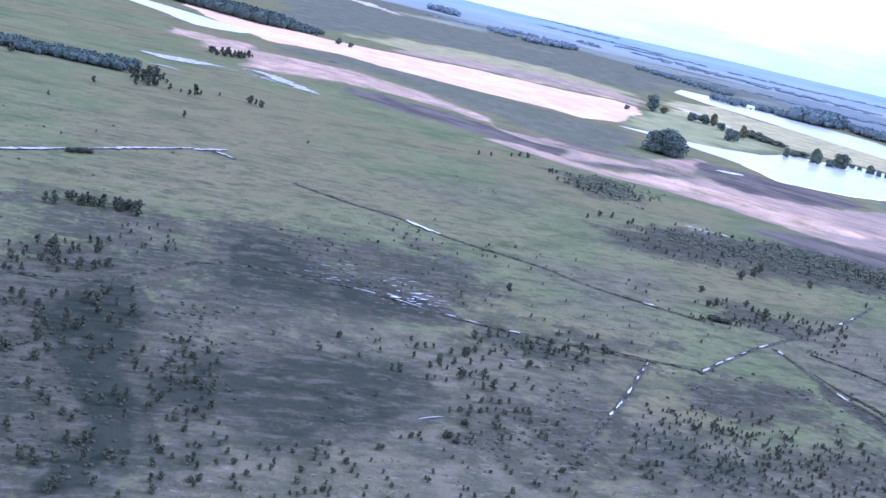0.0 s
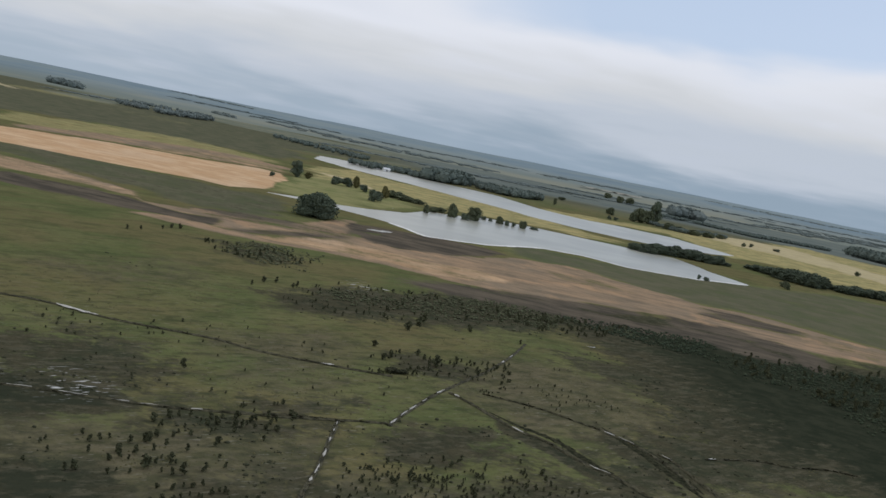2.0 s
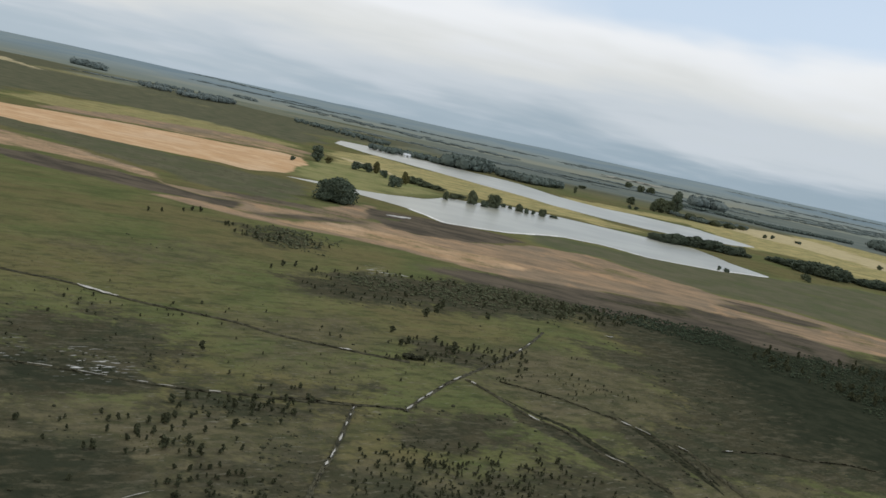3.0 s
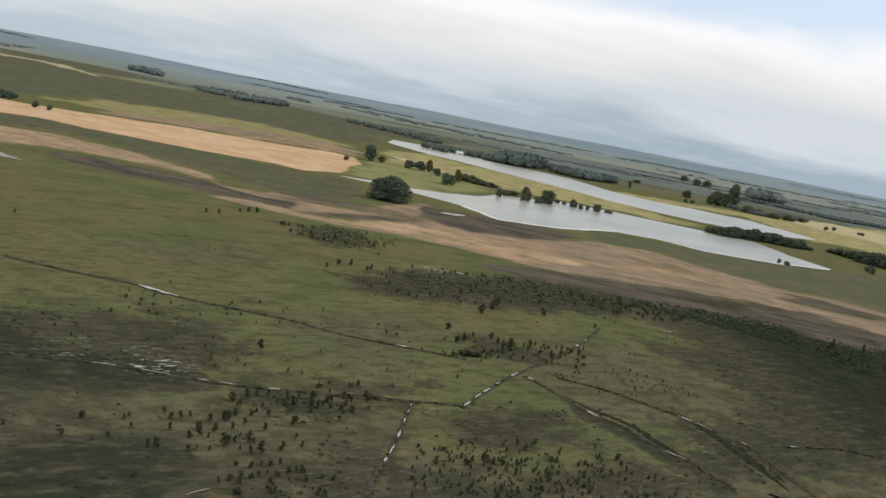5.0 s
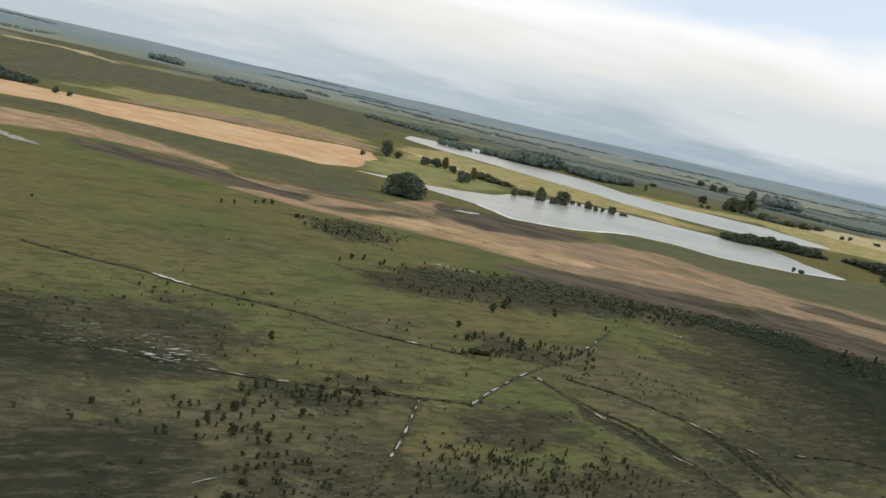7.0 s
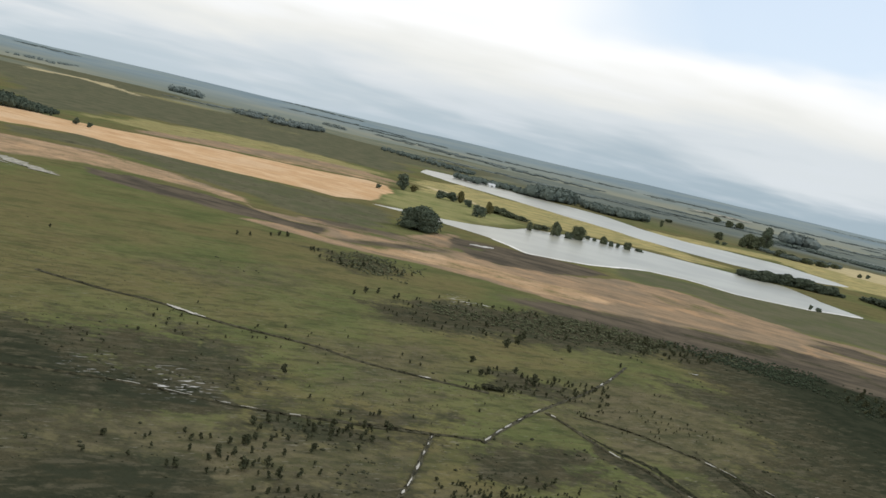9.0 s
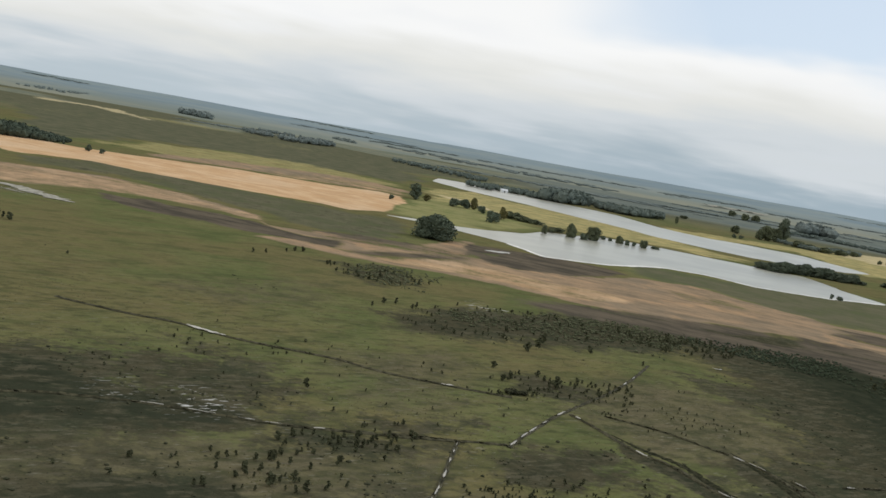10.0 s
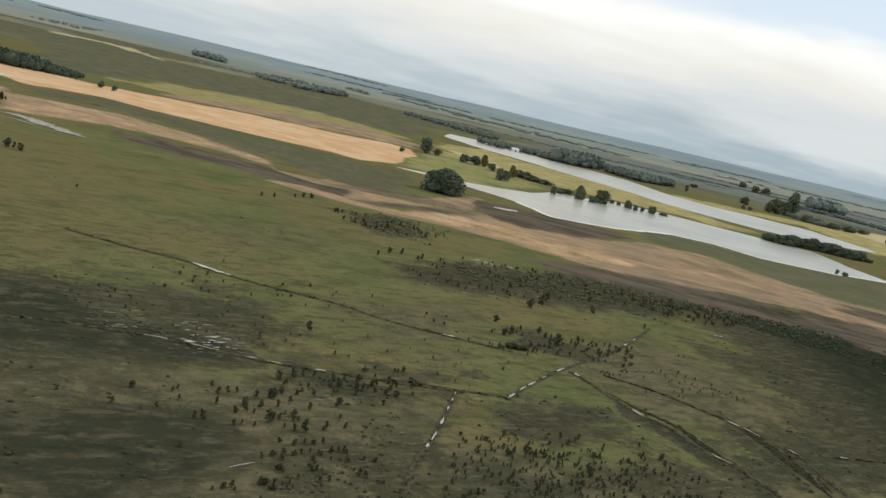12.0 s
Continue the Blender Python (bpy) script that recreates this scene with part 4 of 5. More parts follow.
def ditch(points, width, label, seed, water=(), pale=0.5, name="ditch"):
    """A rush-grown ditch between low banks; water: stretches (from, to, in shares of its length) where pale water
    stands.
    """
    line = along(points, 0.9)
    w = width / 2 * 0.46
    root = tagged(new(name), label, "ditch", kind="structure")
    part("channel", ribbon(line, [(-w * 1.5, 0.02), (-w, 0.28), (-w * 0.4, 0.08), (w * 0.4, 0.08), (w, 0.28), (w * 1.5, 0.02)], seed), DITCH, root)
    rnd = random.Random(seed * 7)
    pieces = []
    for a, b in water:
        m = max(1, round((b - a) * len(line) / (16 if pale > 0.8 else 5)))
        for k in range(m):
            pieces.append((a + (b - a) * (k + rnd.uniform(0, 0.2)) / m, a + (b - a) * (k + rnd.uniform(0.65, 1.0)) / m))
    for k, (a, b) in enumerate(pieces):
        bit = line[int(a * (len(line) - 1)):int(b * (len(line) - 1)) + 1]
        if len(bit) > 1:
            q = pale * rnd.uniform(0.45, 0.85)
            part("standing_water", ribbon(bit, [(-q, 0.26), (-q * 0.5, 0.32), (q * 0.5, 0.32), (q, 0.26)], seed + k + 1, q * 0.7, True), SKY_PALE_WATER, root,
                 "ditch water with sky reflection painted pale")
    return root


ditch([(-81.6, 213.5), (-77.1, 211.6), (-63.6, 208.6), (-50.9, 207.7), (-37.9, 202.8), (-24.9, 201.5), (-15.8, 200.3), (-6.1, 196.6), (6, 194.8), (21.7, 193.7)], 1.3, "long straight ditch with a stretch of pale water", 1,
      ((0.29, 0.44), (0.865, 0.905)), 0.9)
ditch([(-87.6, 110.1), (-83.3, 111.8), (-76.7, 114.5), (-70.8, 119.8), (-69.2, 126.5), (-66.8, 138.1), (-61.2, 143.6), (-54.1, 146.8), (-44.3, 149.2), (-33.1, 150.1), (-20.8, 150.5), (-11.1, 152.2), (0.5, 155.2), (11.1, 158.1)], 1.0, "winding overgrown ditch with pale pools", 2,
      ((0.565, 0.60), (0.62, 0.665), (0.69, 0.75), (0.79, 0.815)), 0.2)
ditch([(-2.7, 155.8), (6.9, 157.6), (18.8, 160.8)], 0.8, "shallow ditch across the dry grass", 3)
ditch([(10, 158.1), (8.7, 148.5), (7.3, 137.3), (6, 129.7), (4.7, 122.8), (3.5, 114)], 1.0, "ditch with pale water between tufts", 4,
      ((0.03, 0.10), (0.13, 0.17), (0.22, 0.29), (0.36, 0.47), (0.52, 0.62), (0.66, 0.70)), 0.24)
ditch([(18.8, 159.8), (23, 170.1), (29.1, 183.5), (38.4, 200.7), (45.4, 213.2), (54.2, 231.8), (62.8, 253)], 1.1, "ditch with pale water joining the straight one", 5,
      ((0.01, 0.05), (0.07, 0.16), (0.19, 0.23), (0.27, 0.32), (0.70, 0.74), (0.78, 0.83)), 0.24)
ditch([(33.2, 188.4), (36.6, 183), (43.5, 170.2), (48.3, 165.4), (54, 155.2), (57.4, 151.4), (61.5, 142)], 1.3, "drain beside the track with two pools", 6,
      ((0.03, 0.09), (0.36, 0.43), (0.71, 0.82)), 0.35)
ditch([(63.3, 177.6), (67.8, 172.3), (71.6, 159.2), (71.9, 151.1)], 1.0, "wheel-worn drain with a pale pool", 7, ((0.0, 0.28),), 0.3)
ditch([(71.4, 168.8), (73.4, 164.4), (74.4, 154.8), (76, 145.1)], 1.0, "wheel-worn drain across the tan grass", 8, ((0.0, 0.2),), 0.3)
ditch([(81.6, 170.3), (94.9, 175.1), (101.2, 174.6), (110.1, 176.6), (117.8, 176)], 0.3, "thin wet line across the grass", 9, ((0.03, 0.10),), 0.25)
ditch([(40.8, 191.9), (53, 186.6), (62.7, 178.8)], 0.35, "faint wheel track in dry grass", 10)
ditch([(-134.2, 164.2), (-131.2, 170.7), (-126.2, 182.8), (-121.2, 197.1), (-114, 216), (-107.5, 228.2)], 0.4, "straight drain with a long pale pool", 11)
ditch([(-108.8, 221.9), (-105.2, 222.2), (-101.1, 220.8)], 0.4, "short pale side drain in wet grass", 12)


def rut(points, width, label, seed):
    """A broad worn band of dark wet tufts where wheels have gone."""
    w = width * 0.7
    ob = part("wheel_track", ribbon(along(points, 0.8), [(-w, -0.04), (-w * 0.6, 0.05), (-w * 0.1, 0.03), (w * 0.2, 0.06), (w * 0.6, 0.04), (w, -0.04)], seed, w * 0.32, True), RUT)
    return tagged(ob, label, "track", kind="structure")


rut([(64.1, 178.3), (67.6, 168), (69.5, 159.7), (71.1, 151.8), (71.9, 145.5)], 1.5, "dark wheel track worn into wet grass", 51)
rut([(67.9, 174.7), (70.5, 166.2), (71.6, 157.8), (72.9, 149.4)], 1.3, "dark wheel track beside a drain", 52)
rut([(40, 179.1), (44.9, 172.7), (50.9, 166.6), (54.9, 157.3), (58.1, 150.3), (61.3, 141.2)], 1.7, "dark rushy wheel track along the drain", 53)
rut([(63.9, 181.2), (65.5, 175), (67.5, 168.8), (69.5, 157.8), (71.2, 148.9)], 1.3, "dark wheel track across tan grass", 54)


def pool(points, width, label, seed, material=None, lift=0.0):
    w = width / 2
    ob = part("flood_pool", ribbon(along(points, max(1.0, width / 2)), [(-w, 0.2 + lift), (-w * 0.5, 0.22 + lift), (w * 0.5, 0.22 + lift), (w, 0.2 + lift)], seed, w * 0.45, True), material or SKY_PALE_WATER)
    return tagged(ob, label, "pool", kind="structure")


def on_shore(line):
    """Moves points of a line on to the water's edge."""
    out = []
    for p in line:
        x, y = p.x, p.y
        for _ in range(4):
            d, dx, dy = lake_depth(np.array([x, x + 0.5, x]), np.array([y, y, y + 0.5]))
            g = np.array([dx - d, dy - d]) / 0.5
            step = -d * g / max(0.3, float(g @ g))
            x, y = x + float(step[0]), y + float(step[1])
        out.append(Vector((x, y, 0)))
    return out


tagged(part("shore", ribbon(on_shore(along(SHORE, 5)), [(-2.2, 0.02), (-0.8, 0.22), (0.8, 0.24), (2.2, 0.04)], 3, 0.4), PALE_EDGE), "thin pale line along the lake shore", "shore", kind="structure")
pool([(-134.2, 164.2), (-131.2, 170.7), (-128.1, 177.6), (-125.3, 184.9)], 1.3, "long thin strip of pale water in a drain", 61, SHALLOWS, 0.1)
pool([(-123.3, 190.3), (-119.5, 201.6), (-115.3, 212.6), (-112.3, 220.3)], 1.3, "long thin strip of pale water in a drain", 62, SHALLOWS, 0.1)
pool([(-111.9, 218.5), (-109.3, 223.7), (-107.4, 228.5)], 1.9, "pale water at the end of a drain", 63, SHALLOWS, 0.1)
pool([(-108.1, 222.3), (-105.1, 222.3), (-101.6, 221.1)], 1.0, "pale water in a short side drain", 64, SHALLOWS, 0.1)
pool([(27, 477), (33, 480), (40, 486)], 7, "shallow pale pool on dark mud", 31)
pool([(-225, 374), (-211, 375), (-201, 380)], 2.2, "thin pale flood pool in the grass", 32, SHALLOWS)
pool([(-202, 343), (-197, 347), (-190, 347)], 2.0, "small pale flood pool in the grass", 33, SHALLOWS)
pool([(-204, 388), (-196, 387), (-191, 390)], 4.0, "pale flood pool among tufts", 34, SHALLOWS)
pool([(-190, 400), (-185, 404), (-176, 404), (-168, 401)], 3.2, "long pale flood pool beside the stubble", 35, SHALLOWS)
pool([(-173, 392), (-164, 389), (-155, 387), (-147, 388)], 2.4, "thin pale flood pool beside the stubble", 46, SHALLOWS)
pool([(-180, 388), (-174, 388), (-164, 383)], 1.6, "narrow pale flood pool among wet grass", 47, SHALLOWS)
pool([(-224, 372), (-208, 378), (-194, 388)], 13, "broad pale flood pool among wet grass", 65, SHALLOWS)
pool([(-186, 402), (-176, 402), (-163, 392), (-150, 383), (-143, 381)], 8, "broad pale flood pool beside the stubble", 66, SHALLOWS)
pool([(14, 301), (15, 301), (17, 302)], 0.7, "small pale pool among dark shrubs", 42)
pool([(18, 300), (20, 300), (22, 300)], 0.8, "small pale pool among dark shrubs", 43)
pool([(23, 303), (24, 301)], 0.7, "small pale pool among dark shrubs", 44)
pool([(25, 303), (26, 302), (28, 302)], 0.7, "small pale pool among dark shrubs", 45)
# two flat pale strips, lifted to show above the far rise from the camera
pool([(743, 2720), (851, 2800), (934, 2830)], 50, "far pale strip on the plain", 48, SHALLOWS, 9)
pool([(870, 2800), (905, 2770), (940, 2750)], 40, "far pale strip on the plain", 49, SHALLOWS, 9)
pool([(84, 266), (86, 266), (87, 267)], 0.7, "small pale pool in dark grass", 37)
pool([(-17.3, 107.6), (-15.9, 109.6), (-14.4, 111.2)], 0.09, "thin pale wet line in dry grass", 38)


def channel_by_crossing(points, width, label, seed):
    """Deep drain with a black bottom and pale spoil on both lips."""
    line = along(points, 1.0)
    w = width / 2
    root = tagged(new("drain"), label, "ditch", kind="structure")
    part("channel", ribbon(line, [(-w, 0.22), (-w * 0.6, 0.05), (w * 0.6, 0.05), (w, 0.22)], seed, 0.05), DRAIN_WATER, root)
    for s in (-1, 1):
        part("bank", ribbon(line, [(s * w * 0.97, 0.20), (s * (w + 0.03), 0.27), (s * (w + 0.08), 0.03)][::s], seed + 2 + s, 0.05), SPOIL, root, "pale sandy bank")
    return root


channel_by_crossing([(67, 142.1), (69.6, 139.6), (72.3, 136.7)], 1.7, "dark open drain with pale sandy lips", 20)
channel_by_crossing([(76.5, 135.6), (84.7, 136.7), (93.5, 137.4), (111.6, 140)], 1.7, "dark open drain beyond the sandy crossing", 24)
CROSS = 73.5, 134.6


def crossing(x, y):
    bm = bmesh.new()
    bmesh.ops.create_icosphere(bm, subdivisions=3, radius=1)
    for v in bm.verts:
        k = 1 + 0.5 * noise.noise(v.co * 1.7)
        v.co = Vector((v.co.x * 1.7 * k, v.co.y * 1.3 * k, max(v.co.z, -0.3) * 0.25 * k))
    ob = part("sand_crossing", bm, SPOIL)
    ob.location = (x, y, height_at(x, y))
    return tagged(ob, "trampled pale sand crossing between two drains", "crossing", kind="structure")


crossing(*CROSS)


# ---------------------------------------------------------------- trees and shrubs
def leaves(rnd, count, centre, radii, size, squash=0.0):
    """Small leafy quads spread over the shell of a rounded lump."""
    d = rnd.normal(size=(count, 3))
    d /= np.linalg.norm(d, axis=1)[:, None]
    d[:, 2] = np.where(d[:, 2] < -0.4, -d[:, 2], d[:, 2])
    r = rnd.uniform(0.72, 1.08, (count, 1))
    c = np.array(centre) + d * r * np.array(radii)
    u = rnd.normal(size=(count, 3))
    u /= np.linalg.norm(u, axis=1)[:, None]
    w = np.cross(u, rnd.normal(size=(count, 3)))
    w /= np.linalg.norm(w, axis=1)[:, None]
    s = size * rnd.uniform(0.6, 1.3, (count, 1))
    return np.stack([c - u * s, c + w * s * 0.7, c + u * s, c - w * s * 0.7], 1).reshape(-1, 3)


def core(subdivisions):
    bm = bmesh.new()
    bmesh.ops.create_icosphere(bm, subdivisions=subdivisions, radius=1)
    v = np.array([p.co[:] for p in bm.verts])
    f = [[q.index for q in p.verts] for p in bm.faces]
    bm.free()
    return v, f


CORES = [core(1), core(2)]


def lump(rnd, centre, radii, fine=1):
    """A rough closed core that keeps a crown from being seen through."""
    v, f = CORES[fine]
    v = v * rnd.uniform(0.7, 1.0, (len(v), 1)) * np.array(radii) * 0.82 + np.array(centre)
    return v, f


def crown_mesh(seed, wide, low, high, lumps, per_lump, leaf, cone=0.0):
    rnd = np.random.default_rng(seed)
    verts, faces, base = [], [], 0
    for k in range(lumps):
        t = (k + 0.5) / lumps
        h = low + (high - low) * (0.12 + 0.76 * t)
        reach = wide * (1 - cone * t) * math.sqrt(max(0.05, 1 - (1.5 * (t - 0.42)) ** 2)) * 0.55
        a = k * 2.4 + rnd.uniform(-0.4, 0.4)
        off = reach * math.sqrt(rnd.uniform(0.1, 1.0)) if lumps > 1 else 0
        size = wide * rnd.uniform(0.36, 0.52) * (1 - 0.6 * cone * t)
        tall = min((high - low) * rnd.uniform(0.26, 0.36), size * 1.15) if lumps > 1 else (high - low) / 2
        c = (off * math.cos(a), off * math.sin(a), h)
        v, f = lump(rnd, c, (size, size, tall))
        verts.append(v)
        faces += [[i + base for i in q] for q in f]
        base += len(v)
        q = leaves(rnd, per_lump, c, (size, size, tall), leaf)
        verts.append(q)
        faces += [[base + 4 * i, base + 4 * i + 1, base + 4 * i + 2, base + 4 * i + 3] for i in range(per_lump)]
        base += len(q)
    return mesh_of("crown", np.concatenate(verts), faces)


def trunk_mesh(seed, height, thick, limbs, spread):
    rnd = random.Random(seed)
    bm = bmesh.new()

    def stick(a, b, ra, rb, sides=6):
        axis = (b - a)
        turn = axis.to_track_quat("Z", "Y").to_matrix().to_4x4()
        ret = bmesh.ops.create_cone(bm, segments=sides, radius1=ra, radius2=rb, depth=axis.length, cap_ends=True)
        bmesh.ops.transform(bm, matrix=Matrix.Translation((a + b) / 2) @ turn, verts=ret["verts"])

    bend = Vector((rnd.uniform(-0.05, 0.05) * height, rnd.uniform(-0.05, 0.05) * height, height * 0.55))
    stick(Vector((0, 0, -0.3)), bend, thick, thick * 0.7)
    top = Vector((bend.x * 1.4, bend.y * 1.4, height * 0.92))
    stick(bend, top, thick * 0.7, thick * 0.15)
    for k in range(limbs):
        a = k * 2.4 + rnd.uniform(-0.3, 0.3)
        start = bend * rnd.uniform(0.55, 1.0)
        stick(start, start + Vector((math.cos(a) * spread, math.sin(a) * spread, height * rnd.uniform(0.15, 0.35))), thick * 0.4, thick * 0.08, 5)
    return bm


def make_tree(name, seed, wide, tall, leaf_material_used, lumps=9, per_lump=130, leaf=0.45, low=0.12, cone=0.0, limbs=5):
    """A tree one unit pattern in metres: trunk with limbs, crown of leafy lumps."""
    root = new(name)
    part("trunk", trunk_mesh(seed, tall, max(0.04, tall * 0.022), limbs, wide * 0.3), BARK, root)
    part("crown", crown_mesh(seed, wide / 2, tall * low, tall, lumps, per_lump, leaf, cone), leaf_material_used, root)
    return root


def plant(pattern, x, y, size=1.0, turn=None, wide=1.0):
    a = random.uniform(0, 360) if turn is None else turn
    m = pose(x, y, height_at(x, y) - 0.03, 0, 0, a) @ Matrix.Diagonal((size * wide, size * wide, size, 1))
    return copy_thing(pattern, m)


def crown_of(pattern):
    return next(o.data for o in pattern.children if o.name.startswith("crown"))


def drop(pattern):
    for o in (*pattern.children_recursive, pattern):
        bpy.data.objects.remove(o)


# the great round tree on the near shore of the lake
x, y = 0.5, 483.9
great_tree = make_tree("tree", 5, 22.5, 12.4, LEAF_DARK, lumps=22, per_lump=330, leaf=0.55, low=0.0, limbs=9)
great_tree.matrix_basis = pose(x, y + 7, height_at(x, y) - 0.1, 0, 0, 30) @ Matrix.Diagonal((1.24, 1.1, 0.88, 1))
tagged(great_tree, "very broad dark green tree standing at the lake shore", "tree", "trees by the lake")

ROUND = [make_tree("tree", 31 + k, 1.0 * w, 1.0 * h, m, 9, 170, 0.5, 0.0) for k, (w, h, m) in enumerate(
    ((11, 14, LEAF_DARK), (12, 12, LEAF_GREEN), (10, 9, LEAF_DARK), (9, 8, LEAF_OLIVE)))]
LOW = [make_tree("bush", 51 + k, w, h, m, 6, 120, 0.35, 0.0, limbs=3) for k, (w, h, m) in enumerate(
    ((7, 4.5, LEAF_DARK), (7, 4.5, LEAF_GREEN), (7, 4.5, LEAF_OLIVE), (7, 4.5, CUSHION)))]


def grow(pattern, spots, label, category, group="", extra=0):
    """Plants copies: spots of x, y, width and height in metres."""
    for x, y, w, h in spots:
        d = crown_of(pattern)
        size = [max(v.co[i] for v in d.vertices) - min(v.co[i] for v in d.vertices) for i in (0, 2)]
        for k in range(1 + extra):
            share = 1.0 if k == 0 else random.uniform(0.55, 0.95)
            px, py = (x, y) if k == 0 else (x + random.uniform(-0.6, 0.6) * w, y + random.uniform(0, 1.2) * w)
            tagged(plant(pattern, px, py, h * share / size[1], wide=(w / size[0]) / (h / size[1]) * (1.0 if not extra else 1.3)), label, category, group)


# lone trees and bushes near the lake
grow(ROUND[0], [(-20.2, 782.2, 11.6, 13.9)], "tall round dark tree at the end of the sand strip", "tree", "trees by the lake")
grow(LOW[2], [(-10, 788.9, 7.9, 6.1)], "low olive bush beside a tall round tree", "bush", "bushes by the lake")
grow(LOW[0], [(-36.4, 734.2, 4.8, 3.9)], "small dark bush alone on bare sand", "bush", "bushes on the sand")
grow(LOW[0], [(-248.7, 674.7, 5.1, 5.1), (-238.2, 672.5, 4.6, 3.8)], "small dark bush at the edge of bare sand", "bush", "bushes on the sand")
grow(LOW[0], [(12.8, 779.7, 11.1, 7.4), (22.2, 783.1, 11.1, 7.9)], "low dark green bush on the lakeside meadow", "bush", "bushes by the lake")
grow(ROUND[3], [(29.4, 785.6, 7.4, 10.2), (49.5, 725.1, 7.7, 10.3)], "olive-leaved small tree on the lakeside meadow", "tree", "trees by the lake")
grow(LOW[0], [(39.6, 678.7, 12.1, 8.8), (34.7, 757.1, 8.1, 6.3)], "dark rounded bush on the lakeside meadow", "bush", "bushes by the lake")
grow(LOW[1], [(58.4, 754.5, 8.0, 6.3), (66.8, 744.4, 8.8, 4.9), (75.6, 740.9, 8.8, 4.0), (90, 695.9, 5.8, 4.1), (83.3, 685.2, 4.9, 4.1)], "low green bush in a row behind the lake", "bush", "bushes by the lake", 2)
grow(ROUND[1], [(75.8, 664.3, 5.1, 6.7), (95.4, 670.9, 8.8, 11.2), (113.4, 681.2, 12.2, 11.0), (135.3, 698.3, 7.1, 6.7), (152.7, 694.7, 7.1, 6.7)], "dark green tree at the water's far edge", "tree", "trees by the lake")
grow(LOW[0], [(104.9, 671.5, 7.2, 5.6), (124.9, 708.6, 5.1, 3.8), (129.8, 706.7, 3.8, 3.4), (139.7, 692, 4.2, 5.0), (145.6, 695.9, 3.4, 4.2), (163.1, 703.2, 7.7, 3.0)], "small dark bush at the water's far edge", "bush", "bushes by the lake")
grow(LOW[0], [(233.5, 549.5, 2.5, 3.5), (238.5, 549.9, 4.3, 2.5)], "small dark bush at the lake's near tip", "bush", "bushes by the lake")
grow(LOW[1], [(321.3, 612.7, 5.7, 4.9)], "round bush alone on green pasture", "bush", "bushes by the lake")
grow(LOW[3], [(21.6, 197.2, 3.6, 1.3), (24, 197.8, 2.6, 1.0)], "low dark bramble clump at a ditch end", "bush", "bramble clumps")
grow(LOW[3], [(-123.3, 183.6, 2.6, 1.1), (-122, 185.6, 2.8, 1.3), (-120.9, 187.4, 2.4, 1.0)], "low dark bramble clump over a drain", "bush", "bramble clumps")
# belts of trees beyond the lake
grow(ROUND[2], [(240.4, 698.3, 8.7, 5.7), (246.4, 692.6, 10.4, 7.1), (254.2, 692.7, 10.5, 8.6), (262.6, 699.2, 9.7, 8.0), (270.9, 702.5, 9.8, 8.0), (277.4, 703.2, 10.7, 9.5), (285.4, 703.3, 9.9, 8.1), (293.5, 703.4, 10.8, 8.9), (300.5, 702.2, 9.9, 7.4), (308.1, 704.3, 10.0, 6.7), (315.2, 708.3, 7.3, 7.5), (321.8, 709.1, 6.4, 3.0)],
     "dark tree in the belt between lake and river", "tree", "belt of dark trees", 2)
grow(ROUND[2], [(352.1, 717.6, 11.3, 5.4), (355.2, 705, 12.1, 6.9), (352.3, 680.9, 12.7, 8.9), (358.1, 675, 12.6, 10.3), (360.9, 663.6, 12.5, 11.0), (366.5, 657.9, 12.5, 11.6), (378.8, 666.4, 10.9, 9.7), (389.8, 675.8, 6.5, 4.5), (394.2, 661.7, 12.7, 6.0), (405.3, 664.1, 12.9, 7.5), (416.6, 666.4, 13.0, 6.9), (424.5, 663.1, 13.0, 7.6), (437.6, 673.8, 6.6, 4.7)],
     "dark tree in the belt beside green pasture", "tree", "belt of dark trees", 2)
grow(LOW[1], [(315.6, 598.8, 5.2, 5.2), (479.8, 694.2, 9.0, 5.0), (565.7, 932.4, 6.4, 5.2), (513.6, 1098.3, 5.7, 5.0), (571.4, 885, 3.7, 3.7), (568.7, 839.4, 3.6, 3.6)], "round dark bush alone on the pasture", "bush", "bushes on the pasture")
grow(ROUND[0], [(457.6, 1266.9, 19.1, 31.8)], "very tall round tree beyond the river", "tree", "trees beyond the river")
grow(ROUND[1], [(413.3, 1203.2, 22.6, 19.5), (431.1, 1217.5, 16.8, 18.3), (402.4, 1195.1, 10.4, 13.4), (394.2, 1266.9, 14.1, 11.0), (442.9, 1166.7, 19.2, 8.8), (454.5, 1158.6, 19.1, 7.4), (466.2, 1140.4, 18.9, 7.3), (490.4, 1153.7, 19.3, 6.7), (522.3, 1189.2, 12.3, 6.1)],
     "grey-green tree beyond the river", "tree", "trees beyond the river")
grow(LOW[0], [(349.9, 1124.3, 6.3, 4.9), (361.5, 1134.9, 7.0, 4.2), (534.3, 1122.4, 5.9, 5.1), (574.5, 1134.4, 10.5, 3.8)], "small dark bush on yellow reeds", "bush", "bushes beyond the river")
grow(ROUND[1], [(307.2, 1235.1, 5.3, 9.8), (377.2, 1474.5, 14.4, 5.4), (683.1, 2243.9, 22.2, 13.9), (646.2, 2027.7, 20.1, 15.1), (670, 2030.9, 22.7, 16.4)], "small tree on the pasture beyond the river", "tree", "trees beyond the river")


